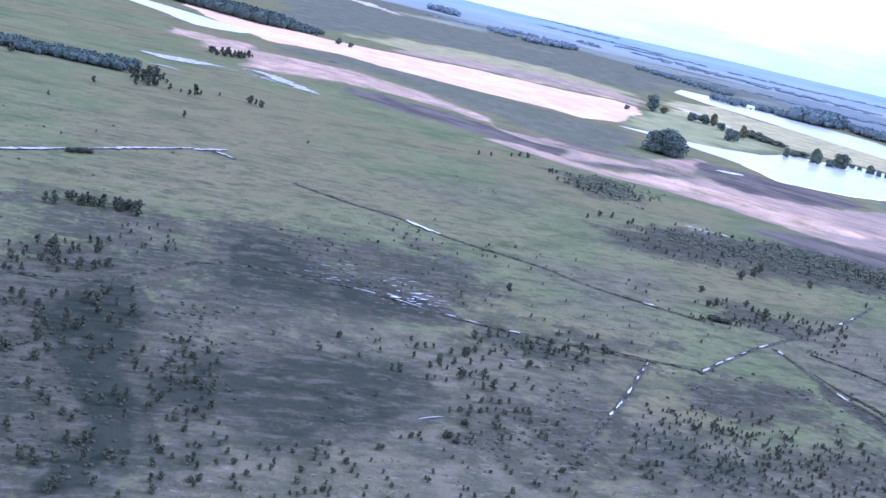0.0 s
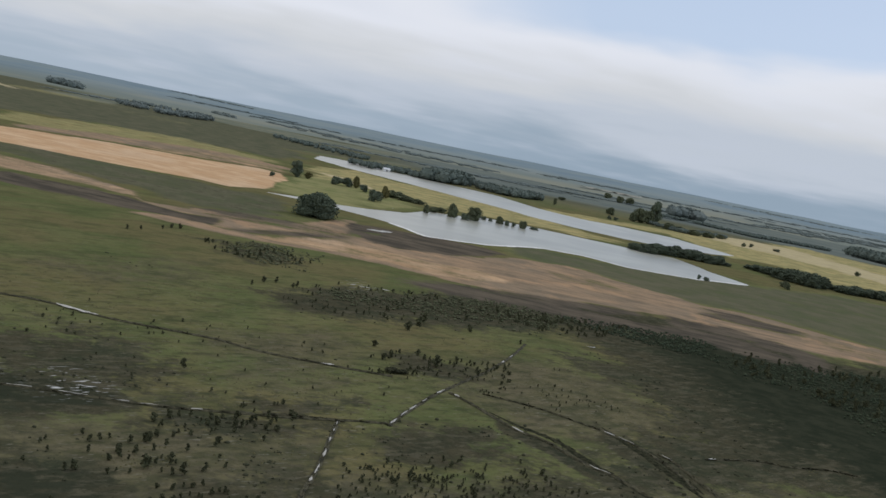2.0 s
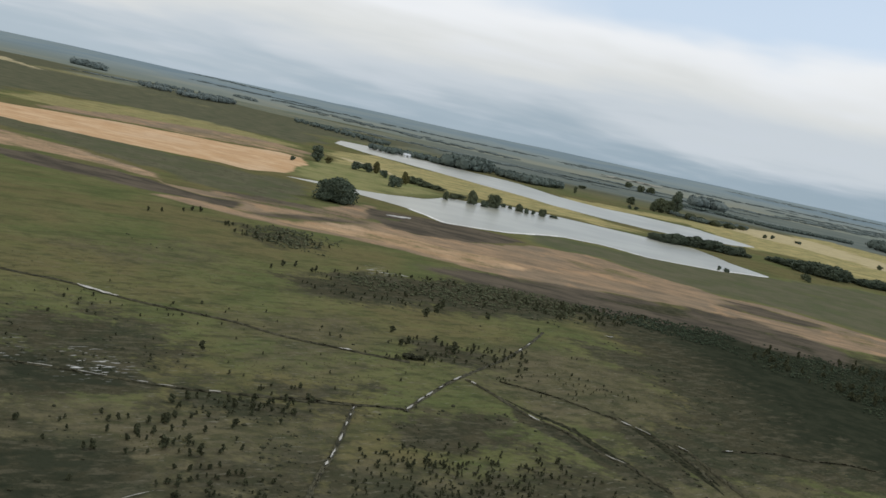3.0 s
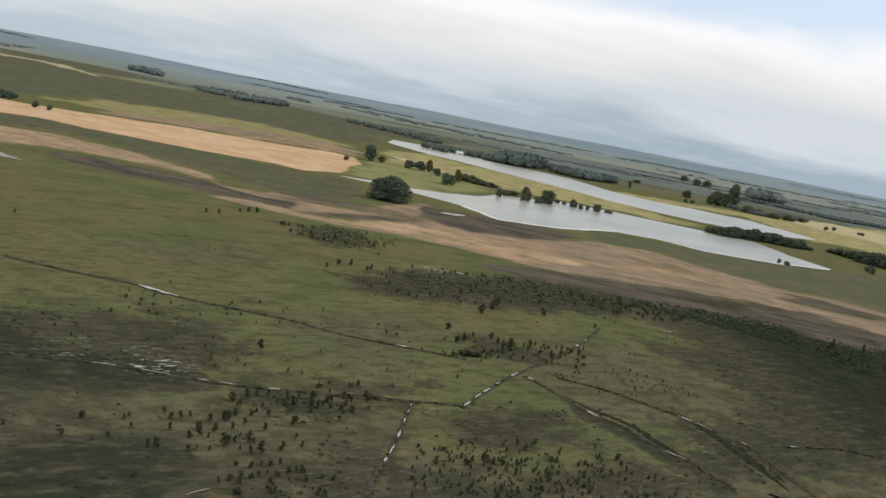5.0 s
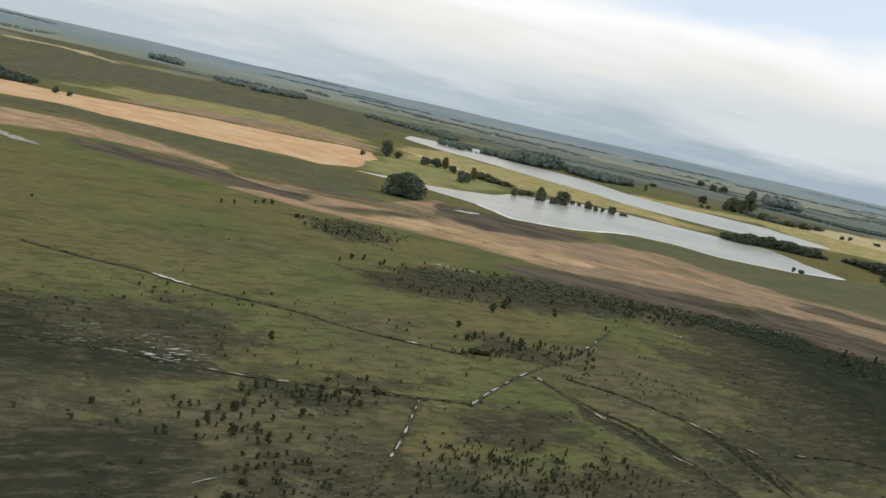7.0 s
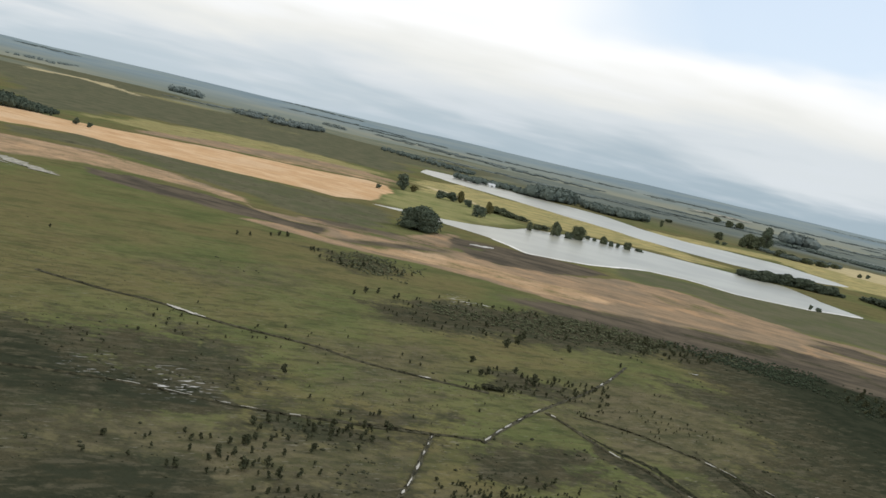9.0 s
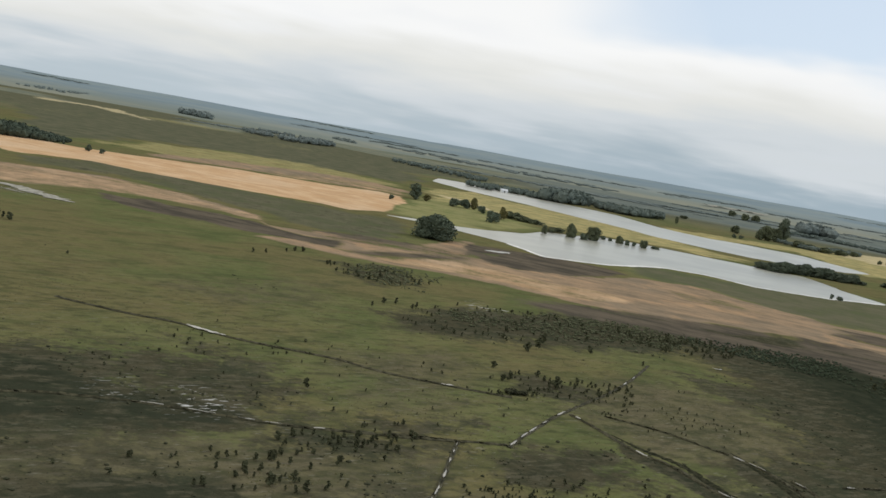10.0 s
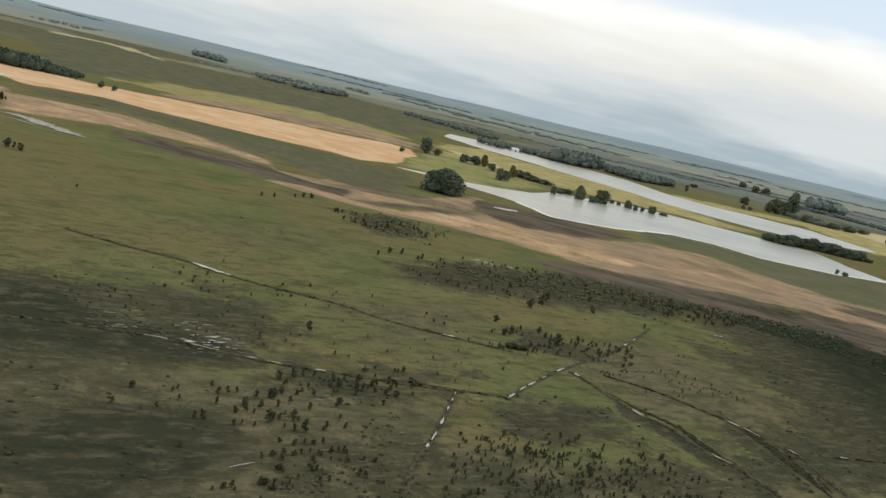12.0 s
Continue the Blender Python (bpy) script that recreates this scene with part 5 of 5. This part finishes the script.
def wood(name, points, count, tall, deep, seed, label, foliage=LEAF_WOOD_HAZE, taper=False):
    """A strip of woodland far off: many rough crowns in one mesh."""
    rnd = np.random.default_rng(seed)
    line = along(points, 6.0)
    count = int(count * 2.6)
    verts, faces, base = [], [], 0
    for k in range(count):
        i = rnd.integers(len(line))
        p = line[i]
        x, y = p.x + rnd.normal() * deep * 0.1, p.y + rnd.uniform(0, deep)
        h = tall * rnd.uniform(0.72, 1.05)
        w = h * rnd.uniform(0.40, 0.72)
        if taper:
            h *= min(1.0, 0.35 + 2.6 * (1 - i / len(line)))
            w = h * rnd.uniform(0.36, 0.60)
        for c, r in (((x, y, h * 0.5), (w, w, h * 0.5)),):
            v, f = lump(rnd, c, np.array(r) * 1.2)
            verts.append(v)
            faces += [[i + base for i in q] for q in f]
            base += len(v)
            n = 34
            q = leaves(rnd, n, c, r, h * 0.11)
            verts.append(q)
            faces += [[base + 4 * i, base + 4 * i + 1, base + 4 * i + 2, base + 4 * i + 3] for i in range(n)]
            base += len(q)
    me = mesh_of(name, np.concatenate(verts), faces)
    return tagged(part(name, me, foliage), label, "woodland", kind="stuff")


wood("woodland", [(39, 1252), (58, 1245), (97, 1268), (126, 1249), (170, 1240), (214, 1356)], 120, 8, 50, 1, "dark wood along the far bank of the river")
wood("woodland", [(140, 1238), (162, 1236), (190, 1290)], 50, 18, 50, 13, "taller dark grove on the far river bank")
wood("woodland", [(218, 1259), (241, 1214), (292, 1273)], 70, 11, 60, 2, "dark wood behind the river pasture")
wood("woodland", [(-438, 720), (-395, 704), (-350, 690), (-316, 684), (-287, 698)], 420, 9.8, 34, 3, "dense dark wood at the edge of bare sand", GROVE, True)
wood("woodland", [(-245, 288), (-230, 292), (-219, 296), (-209, 301), (-195, 307)], 130, 3.9, 16, 15, "long low belt of dark trees across the wet grass", GROVE)
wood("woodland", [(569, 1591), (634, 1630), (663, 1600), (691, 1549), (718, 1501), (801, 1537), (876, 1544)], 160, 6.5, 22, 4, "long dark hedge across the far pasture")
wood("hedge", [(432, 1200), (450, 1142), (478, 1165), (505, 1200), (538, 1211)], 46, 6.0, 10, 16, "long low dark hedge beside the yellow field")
wood("woodland", [(686, 1766), (731, 1824), (731, 1768)], 30, 22, 50, 5, "grove rising over a far hedge", LEAF_FAR_HAZE)
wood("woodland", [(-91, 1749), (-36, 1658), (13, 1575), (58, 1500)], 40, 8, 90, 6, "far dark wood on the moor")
wood("woodland", [(-735, 2650), (-700, 2632), (-668, 2615)], 20, 20, 70, 7, "far isolated grove on the plain", LEAF_FAR_HAZE)
wood("woodland", [(-434, 2000), (-400, 1964), (-360, 1906)], 16, 10, 80, 8, "far strip of trees on the plain", LEAF_FAR_HAZE)
wood("woodland", [(-311, 1818), (-280, 1898), (-252, 2011)], 26, 13, 90, 14, "far grove in a strip on the plain", LEAF_FAR_HAZE)
wood("woodland", [(-326, 2831), (-280, 2779)], 22, 13, 60, 9, "far small grove on the plain", LEAF_FAR_HAZE)
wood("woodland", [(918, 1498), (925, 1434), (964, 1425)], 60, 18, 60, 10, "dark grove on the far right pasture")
wood("woodland", [(-1133, 2515), (-1105, 2554), (-1056, 2623), (-1129, 3125)], 40, 11, 120, 11, "far scattered wood on the plain", LEAF_FAR_HAZE)
wood("woodland", [(-461, 2130), (-422, 2281), (-340, 2224), (-263, 2104)], 22, 9, 120, 12, "thin far wood on the plain", LEAF_FAR_HAZE)


def far_forest(seed):
    """Long strips of forest over the distant plain, closer together towards the horizon and the east."""
    rnd = np.random.default_rng(seed)
    verts, faces, base = [], [], 0
    for k in range(34):
        a, r = rnd.uniform(-42, 46), 1750 + 2600 * rnd.uniform(0, 1) ** 0.8
        if a < 4 and rnd.uniform() < 0.35 or math.hypot(a, 0) < 2 and r < 1900:
            continue
        size, lean, tall = rnd.uniform(60, 260) * (1.4 if a > 4 else 1.0), rnd.uniform(-0.5, 0.3), rnd.uniform(3, 7)
        cx, cy = r * math.sin(math.radians(a)), r * math.cos(math.radians(a))
        for _ in range(int(size / 2.6)):
            t = rnd.uniform(-1, 1)
            x, y = cx + t * size, cy + t * size * lean + rnd.normal() * 30
            h = tall * rnd.uniform(0.6, 1.1) * (1 - 0.6 * t * t)
            v, f = lump(rnd, (x, y, float(max(0, rise_height(math.hypot(x, y)))) + h * 0.35), (rnd.uniform(12, 30), rnd.uniform(10, 22), h * 0.5), 0)
            verts.append(v)
            faces += [[i + base for i in q] for q in f]
            base += len(v)
    return mesh_of("far_forest", np.concatenate(verts), faces, True)


tagged(part("far_forest", far_forest(4), LEAF_FAR_HAZE), "haze-tinted forest strips across the distant plain", "woodland", kind="stuff")


# white building by the river and a shed on the pasture
def small_house(x, y, wide, deep, tall, turn, label, wall, roof):
    root = tagged(new("farm_building"), label, "building")
    root.matrix_basis = pose(x, y, height_at(x, y), 0, 0, turn)
    bm = bmesh.new()
    bmesh.ops.create_cube(bm, size=1, matrix=Matrix.Translation((0, 0, tall * 0.33)) @ Matrix.Diagonal((wide, deep, tall * 0.66, 1)))
    part("wall", bm, wall, root)
    bm = bmesh.new()
    a = [bm.verts.new((sx * (wide / 2 + 0.3), sy * (deep / 2 + 0.3), tall * 0.64)) for sx in (-1, 1) for sy in (-1, 1)]
    r = [bm.verts.new((sx * (wide / 2 + 0.3), 0, tall)) for sx in (-1, 1)]
    for q in ((a[0], a[2], r[1], r[0]), (a[3], a[1], r[0], r[1]), (a[1], a[0], r[0]), (a[2], a[3], r[1]), (a[0], a[1], a[3], a[2])):
        bm.faces.new(q)
    bmesh.ops.recalc_face_normals(bm, faces=bm.faces)
    part("roof", bm, roof, root)
    bm = bmesh.new()
    bmesh.ops.create_cube(bm, size=1, matrix=Matrix.Translation((0, -deep / 2 - 0.03, tall * 0.28)) @ Matrix.Diagonal((wide * 0.2, 0.1, tall * 0.5, 1)))
    part("door", bm, DARK_WALL, root)
    return root


x, y = 82, 1262.7
small_house(x, y - 8, 9, 6, 5.5, 15, "small white farm building on the river bank", WALL, ROOF)
x, y = 444.1, 660.2
small_house(x, y, 8, 5, 5.5, 10, "dark shed with a pale sheet roof on the pasture", DARK_WALL, ROOF)


# ---------------------------------------------------------------- heath shrubs
SHRUBS = [make_tree("shrub", 70 + k, w, h, m, n, 26, 0.16, 0.04, c, 2) for k, (w, h, m, n, c) in enumerate(
    ((0.95, 1.1, LEAF_HEATH, 4, 0.3), (0.75, 1.2, LEAF_HEATH, 4, 0.6), (1.1, 1.0, LEAF_HEATH, 5, 0.1), (0.7, 1.0, LEAF_HEATH, 3, 0.5)))]
SHRUB_LABELS = ("rounded dark heath shrub on dry grass", "upright dark young conifer on the heath", "spreading dark shrub among heather", "small dark bushy sapling on the heath")
rng = np.random.default_rng(7)
# single shrubs: x, y, height
SINGLE_WEST = [(-35.6, 126.4, 1.2), (-35.8, 119.6, 1.0), (-30.5, 121.1, 1.0), (-43.3, 119.7, 0.8), (-30.5, 128.5, 0.9), (-30.2, 130, 0.8), (-28.9, 126.1, 0.8), (-24, 127.5, 1.2), (-23.7, 132.4, 1.3), (-22.6, 133.6, 1.0), (-20.9, 125.8, 1.1), (-18.1, 129.1, 1.5), (-19.6, 133, 1.4), (-17.6, 134.3, 1.9), (-15.9, 124.2, 2.4), (-20.4, 128.8, 1.1), (-15, 128.2, 0.6), (-13.3, 128.9, 1.2), (-11.1, 124.2, 1.9), (-20.1, 121.2, 1.0), (-19.2, 122.3, 0.7), (-25.2, 120.3, 1.2), (-24.1, 121, 1.5), (-18.6, 174.1, 2.3), (-12.2, 139.8, 1.0), (-14, 140.3, 0.7), (-14.5, 138.1, 0.8)]
SINGLE_MID = [(-16.3, 146.1, 1.6), (-15.2, 147.5, 1.2), (-18.3, 143.6, 1.5), (-9.5, 142.1, 1.0), (-9.1, 146.3, 1.6), (-7.1, 132.1, 0.8), (-24.2, 110.7, 0.8), (-10.3, 120, 0.9), (-9.2, 120.5, 0.9), (-8.1, 121.5, 1.0), (-11, 115.7, 0.7), (-9.2, 117.8, 0.7), (-8.1, 117.8, 0.7), (-31.5, 153, 0.7), (-44.8, 200.2, 1.0), (-49.2, 162.1, 0.8), (19, 219.6, 1.8), (20.5, 208, 1.7), (22.1, 208.8, 2.5), (24.7, 216.3, 1.3), (29.2, 217.4, 1.6), (30.4, 214.2, 1.5), (32.7, 209.5, 2.8), (38.7, 218.5, 1.3), (26.1, 201.8, 1.4), (26.2, 197.2, 1.4)]
SINGLE_EAST = [(18.7, 194, 1.4), (21.1, 195.1, 1.2), (34.5, 257.5, 3.4), (32.3, 250.3, 3.6), (29.1, 245.2, 2.6), (37.2, 211.6, 1.3), (47.6, 257.3, 2.2), (60.9, 251.3, 1.5), (-10.9, 276.3, 2.3), (-13.8, 270.6, 1.6), (-7.4, 278.9, 2.3), (-1.3, 278.7, 2.0), (-61, 332, 2.0), (-57.5, 337.3, 1.8), (-52, 348.6, 1.7), (-49.9, 354.9, 1.9), (-47, 356.8, 2.1), (-101, 268.8, 1.0), (-45.3, 216, 0.8), (64.7, 226.7, 0.8), (66.1, 226.8, 0.7), (-28.5, 195, 0.8)]
SINGLE_FAR = [(-135.9, 255.6, 2.4), (-155.2, 296.7, 4.7), (-157, 296, 2.4), (-141.7, 311.5, 3.2), (-139.2, 311.1, 2.4), (-136.3, 309.5, 2.8), (-152.8, 309.8, 1.6), (-188.8, 309.5, 3.0), (-187, 310.4, 4.3), (-173.3, 296.4, 6.9), (-179.9, 312, 5.1), (-176, 308.2, 2.9), (-172, 306.4, 2.1), (-163.7, 294.5, 2.8), (-178.1, 271.7, 2.7), (-168.3, 236, 1.4), (-133.4, 208.1, 0.9), (-135.7, 197.4, 0.7), (-155.9, 301.9, 2.0), (-160.9, 297, 1.6)]
# planted lines of young shrubs: both ends of each line
LINES = [(-52.5, 106.4), (-41.6, 87.2), (-49.9, 103.4), (-40.5, 87.6), (-51.4, 108), (-42.1, 92.8), (-48, 104.8), (-38.4, 89.9), (-48.7, 95.8), (-43.7, 87.2), (-43, 100.7), (-33.9, 85.3), (-36.9, 86.5), (-32.2, 77.2), (-38.7, 80.7), (-34.5, 73), (-35.2, 90), (-28, 78.3)]
# thickets: count, heights, outline
THICKETS = [
    (420, 0.4, 0.85, [(10.6, 138.5), (30.7, 143.9), (45.8, 142.9), (58.2, 138.3), (56.9, 123.4), (7.9, 107.4)]),
    (36, 0.6, 1.2, [(-55.8, 105.1), (-48.8, 112.3), (-35.3, 89.9), (-29.5, 76.4), (-37.2, 70.7), (-46.9, 90.9)]),
    (85, 0.5, 0.95, [(-34.1, 87.5), (4.4, 118.6), (6.9, 101.8), (-28.2, 76.3)]),
    (45, 0.7, 1.4, [(-27.1, 134.4), (-9.1, 152.8), (0.2, 149.2), (-5, 128.1), (-14.7, 121.8), (-22.5, 122.1)]),
    (45, 0.5, 1.1, [(-13.6, 120.5), (-3.7, 120.1), (4.4, 118.6), (-18.1, 100.4)]),
    (110, 0.7, 1.5, [(-8, 278), (15, 300), (41, 308), (61, 310), (85, 299), (55, 271), (30, 254), (12, 244), (-4, 247)]),
    (50, 0.8, 1.6, [(-37, 338), (-19, 350), (5, 334), (-15, 309), (-27, 316)]),
    (70, 0.6, 1.25, [(21.6, 216.9), (32.2, 215.2), (52.8, 224.1), (47.8, 196.8), (43.7, 202.5), (26.9, 198.7)]),
    (50, 0.4, 0.8, [(37.4, 193.5), (61, 210.7), (74.8, 199.1), (63.2, 180.8), (48, 185.1)]),
    (26, 0.7, 1.3, [(-9.5, 155.9), (0.7, 163.2), (6.9, 154.6), (-1.8, 144.6), (-8.1, 144.7)]),
    (45, 1.4, 2.4, [(-104.8, 147.2), (-99.6, 155.2), (-88.8, 159.6), (-86.6, 154.2), (-95.5, 149.5), (-102.5, 144.3)]),
    (40, 1.0, 2.0, [(-92.4, 123), (-81.1, 136.8), (-71.7, 122.6), (-83.3, 111.8)]),
    (80, 0.9, 2.0, [(-77.6, 104.8), (-65.5, 119), (-47.4, 90.5), (-38.1, 70.1), (-45.1, 64.9)]),
    (22, 0.6, 1.0, [(-86.6, 145), (-79.4, 156.2), (-70.8, 141.3), (-75.1, 130.8)]),
    (10, 2.5, 4.5, [(-237, 278), (-220, 280), (-211, 298), (-194, 306), (-202, 315), (-220, 310), (-233, 296)]),
    (30, 2.0, 4.0, [(-232, 436), (-220, 443), (-209, 452), (-204, 440), (-212, 422), (-223, 421)]),
    (22, 1.5, 3.4, [(-187, 307), (-192, 333), (-172, 306), (-164, 281), (-168, 279)]),
    (70, 0.6, 1.3, [(12, 138.1), (24.2, 144.9), (40.7, 152.7), (47, 148.5), (42.8, 133.1), (23.4, 120.4), (14.2, 122.6)]),
    (120, 1.2, 2.6, [(134, 292), (161, 297), (201, 309), (221, 303), (224, 284), (174, 216), (159, 227), (144, 244), (134, 262)]),
    (80, 0.4, 0.9, [(-67.2, 201.7), (-7.6, 215.7), (31.4, 207), (17, 164.4), (-12.1, 154.1), (-34.8, 169.5), (-57.8, 166)]),
    (80, 0.9, 1.8, [(59, 299), (88, 311), (112, 312), (92, 282), (72, 276)]),
]


def inside_spots(count, outline):
    p = np.array(outline, float)
    lo, hi = p.min(0), p.max(0)
    out = []
    while len(out) < count:
        q = rng.uniform(lo, hi, (400, 2))
        d = inside_by(outline, q[:, 0], q[:, 1])
        clump = value_noise(q[:, 0], q[:, 1], 9, 61) + 0.5
        q = q[(d > 0) & (rng.uniform(0, 1, 400) < 0.25 + clump)]
        out += list(q)
    return out[:count]


spots = [(x, y, h) for some in (SINGLE_WEST, SINGLE_MID, SINGLE_EAST, SINGLE_FAR) for x, y, h in some]
for (ax, ay), (bx, by) in zip(LINES[::2], LINES[1::2]):
    n = round(math.hypot(bx - ax, by - ay) / 2.6)
    spots += [(ax + (bx - ax) * (k + rng.uniform(-0.3, 0.3)) / n + rng.uniform(-0.3, 0.3), ay + (by - ay) * (k + rng.uniform(-0.3, 0.3)) / n, rng.uniform(0.7, 1.3))
              for k in range(n + 1) if rng.uniform() < 0.85]
for count, lo, hi, outline in THICKETS:
    spots += [(x, y, rng.uniform(lo, hi)) for x, y in inside_spots(count, outline)]
spots.sort(key=lambda s: math.hypot(s[0], s[1]))
TALL = [max(v.co.z for v in crown_of(s).vertices) for s in SHRUBS]
rest = []
for k, (x, y, h) in enumerate(spots):
    kind = int(rng.integers(4))
    if k < 300:
        tagged(plant(SHRUBS[kind], x, y, h / TALL[kind], float(rng.uniform(0, 360)), float(rng.uniform(1.0, 1.4)) * (0.65 if h > 1.5 else 1.0)), SHRUB_LABELS[kind], "shrub", "heath shrubs")
    else:
        rest.append((x, y, h / TALL[kind], kind))


def joined_shrubs(items):
    data = []
    for s in SHRUBS:
        me = crown_of(s)
        data.append((np.array([v.co[:] for v in me.vertices]), [tuple(p.vertices) for p in me.polygons]))
    verts, faces, base = [], [], 0
    heights = ground_height(np.array([i[0] for i in items]), np.array([i[1] for i in items]))
    for (x, y, size, kind), z in zip(items, heights):
        v, f = data[kind]
        a = rng.uniform(0, 6.28)
        q = np.stack([v[:, 0] * math.cos(a) - v[:, 1] * math.sin(a), v[:, 0] * math.sin(a) + v[:, 1] * math.cos(a), v[:, 2]], 1) * size
        verts.append(q + np.array([x, y, z - 0.03]))
        faces += [tuple(i + base for i in p) for p in f]
        base += len(v)
    return mesh_of("shrub_thicket", np.concatenate(verts), faces)


tagged(part("shrub_thicket", joined_shrubs(rest), LEAF_HEATH), "scattered dark shrubs over the far heath", "shrubs", kind="stuff")
for pattern in (*SHRUBS, *ROUND, *LOW):
    drop(pattern)


def heather_share(x, y):
    return np.max([np.clip(inside_by(o, x, y) / (2 * soft) + 0.5, 0, 1) * (g if g <= 1 else 0) for k, soft, g, o in PATCHES if k == "heather"], axis=0)


def clumps(count, seed, lo, hi):
    """Low cushions of heather and gorse where the ground is dark."""
    rnd = np.random.default_rng(seed)
    a, r = np.radians(rnd.uniform(-38, 42, count)), lo * np.exp(rnd.uniform(0, math.log(hi / lo), count))
    x, y = r * np.sin(a), r * np.cos(a)
    share = heather_share(x, y) + 0.9 * value_noise(x, y, 11, 81) + 0.7 * value_noise(x, y, 3.5, 82)
    keep = share > rnd.uniform(0.35, 0.8, count)
    x, y = x[keep], y[keep]
    v0, f0 = CORES[0]
    n, m = len(x), len(v0)
    w = 0.08 + 0.34 * rnd.uniform(0, 1, n) ** 2.5
    h = w * rnd.uniform(0.6, 1.0, n)
    v = v0[None] * rnd.uniform(0.65, 1.1, (n, m, 1)) * np.stack([w * rnd.uniform(0.8, 1.5, n), w, h], 1)[:, None]
    v += np.stack([x, y, ground_height(x, y) + h * 0.25], 1)[:, None]
    f = np.array(f0)[None] + (np.arange(n) * m)[:, None, None]
    return mesh_of("clumps", v.reshape(-1, 3), f.reshape(-1, 3))


def scrub(count, seed, outline, lo, hi):
    """A dense low canopy of scrub: leafy lumps over an outlined stretch of heath."""
    rnd = np.random.default_rng(seed)
    p = np.array(outline, float)
    q = rnd.uniform(p.min(0), p.max(0), (count * 4, 2))
    keep = inside_by(outline, q[:, 0], q[:, 1]) + 16 * value_noise(q[:, 0], q[:, 1], 14, 91) + 8 * value_noise(q[:, 0], q[:, 1], 5, 92) > rnd.uniform(-3, 9, len(q))
    verts, faces, base = [], [], 0
    q = q[keep][:count]
    for (x, y), z in zip(q, ground_height(q[:, 0], q[:, 1])):
        h = rnd.uniform(lo, hi)
        w = h * rnd.uniform(0.6, 1.3)
        c = (x, y, z + h * 0.45)
        for v, f in (lump(rnd, c, (w, w, h * 0.55), 0), (leaves(rnd, 12, c, (w, w, h * 0.55), h * 0.16), [[4 * k, 4 * k + 1, 4 * k + 2, 4 * k + 3] for k in range(12)])):
            verts.append(v)
            faces += [[i + base for i in g] for g in f]
            base += len(v)
    return mesh_of("scrub", np.concatenate(verts), faces)


SCRUB_EAST = [(132, 294), (158, 300), (204, 313), (224, 308), (275, 310), (185, 201), (175, 219), (153, 217), (144, 234), (140, 254), (128, 269)]
tagged(part("scrub_canopy", scrub(4600, 8, SCRUB_EAST, 0.25, 0.7), SCRUB_DEEP), "dense dark green scrub below the stubble", "scrub", kind="stuff")
SCRUB_MID = [(4, 276), (31, 302), (62, 320), (92, 318), (111, 308), (89, 286), (65, 274), (46, 269), (31, 265), (11, 264)]
tagged(part("scrub_canopy", scrub(1500, 9, SCRUB_MID, 0.2, 0.75), SCRUB), "low dark scrub across the middle heath", "scrub", kind="stuff")
SCRUB_EDGE = [(92, 318), (114, 318), (142, 316), (133, 282), (117, 288), (102, 291), (87, 291)]
tagged(part("scrub_canopy", scrub(1000, 11, SCRUB_EDGE, 0.25, 0.75), SCRUB_DEEP), "dense dark scrub along the edge of the stubble", "scrub", kind="stuff")
SCRUB_WEST = [(-27, 348), (-15, 357), (3, 347), (7, 334), (-6, 314), (-17, 311), (-26, 324)]
tagged(part("scrub_canopy", scrub(450, 10, SCRUB_WEST, 0.25, 0.8), SCRUB), "low dark scrub beside the stubble", "scrub", kind="stuff")
tagged(part("heather_cushions", clumps(20000, 5, 72, 330), CUSHION), "low dark cushions of heather and gorse", "heather", kind="stuff")


# ---------------------------------------------------------------- grass tussocks on the nearer heath
def tussocks(count, seed):
    rnd = np.random.default_rng(seed)
    a, r = np.radians(rnd.uniform(-36, 40, count)), 70 * np.exp(rnd.uniform(0, 1.35, count))
    x, y = r * np.sin(a), r * np.cos(a)
    dark = np.max([np.clip(inside_by(o, x, y) / 12 + 0.6, 0, 1) * g for k, _, g, o in PATCHES if k == "heather"], axis=0)
    keep = (value_noise(x, y, 14, 71) + 0.6 * value_noise(x, y, 4, 72) > -0.02) & (dark < 0.3)
    x, y = x[keep], y[keep]
    z = ground_height(x, y)
    n = len(x)
    h, w = rnd.uniform(0.06, 0.22, n), rnd.uniform(0.14, 0.42, n)
    ang = rnd.uniform(0, 6.28, n)
    v = np.zeros((n, 5, 3))
    for k in range(4):
        b = ang + k * math.pi / 2
        v[:, k] = np.stack([x + w * np.cos(b), y + w * np.sin(b), z - 0.05], 1)
    v[:, 4] = np.stack([x + rnd.normal(0, 0.06, n), y + rnd.normal(0, 0.06, n), z + h], 1)
    i = np.arange(n)[:, None] * 5
    f = np.concatenate([i + np.array([[k, (k + 1) % 4, 4]]) for k in range(4)])
    return mesh_of("tussocks", v.reshape(-1, 3), f)


tagged(part("grass_tussocks", tussocks(16000, 3), GRASS_BLADE), "rough tussocks of olive and straw grass", "grass", kind="stuff")
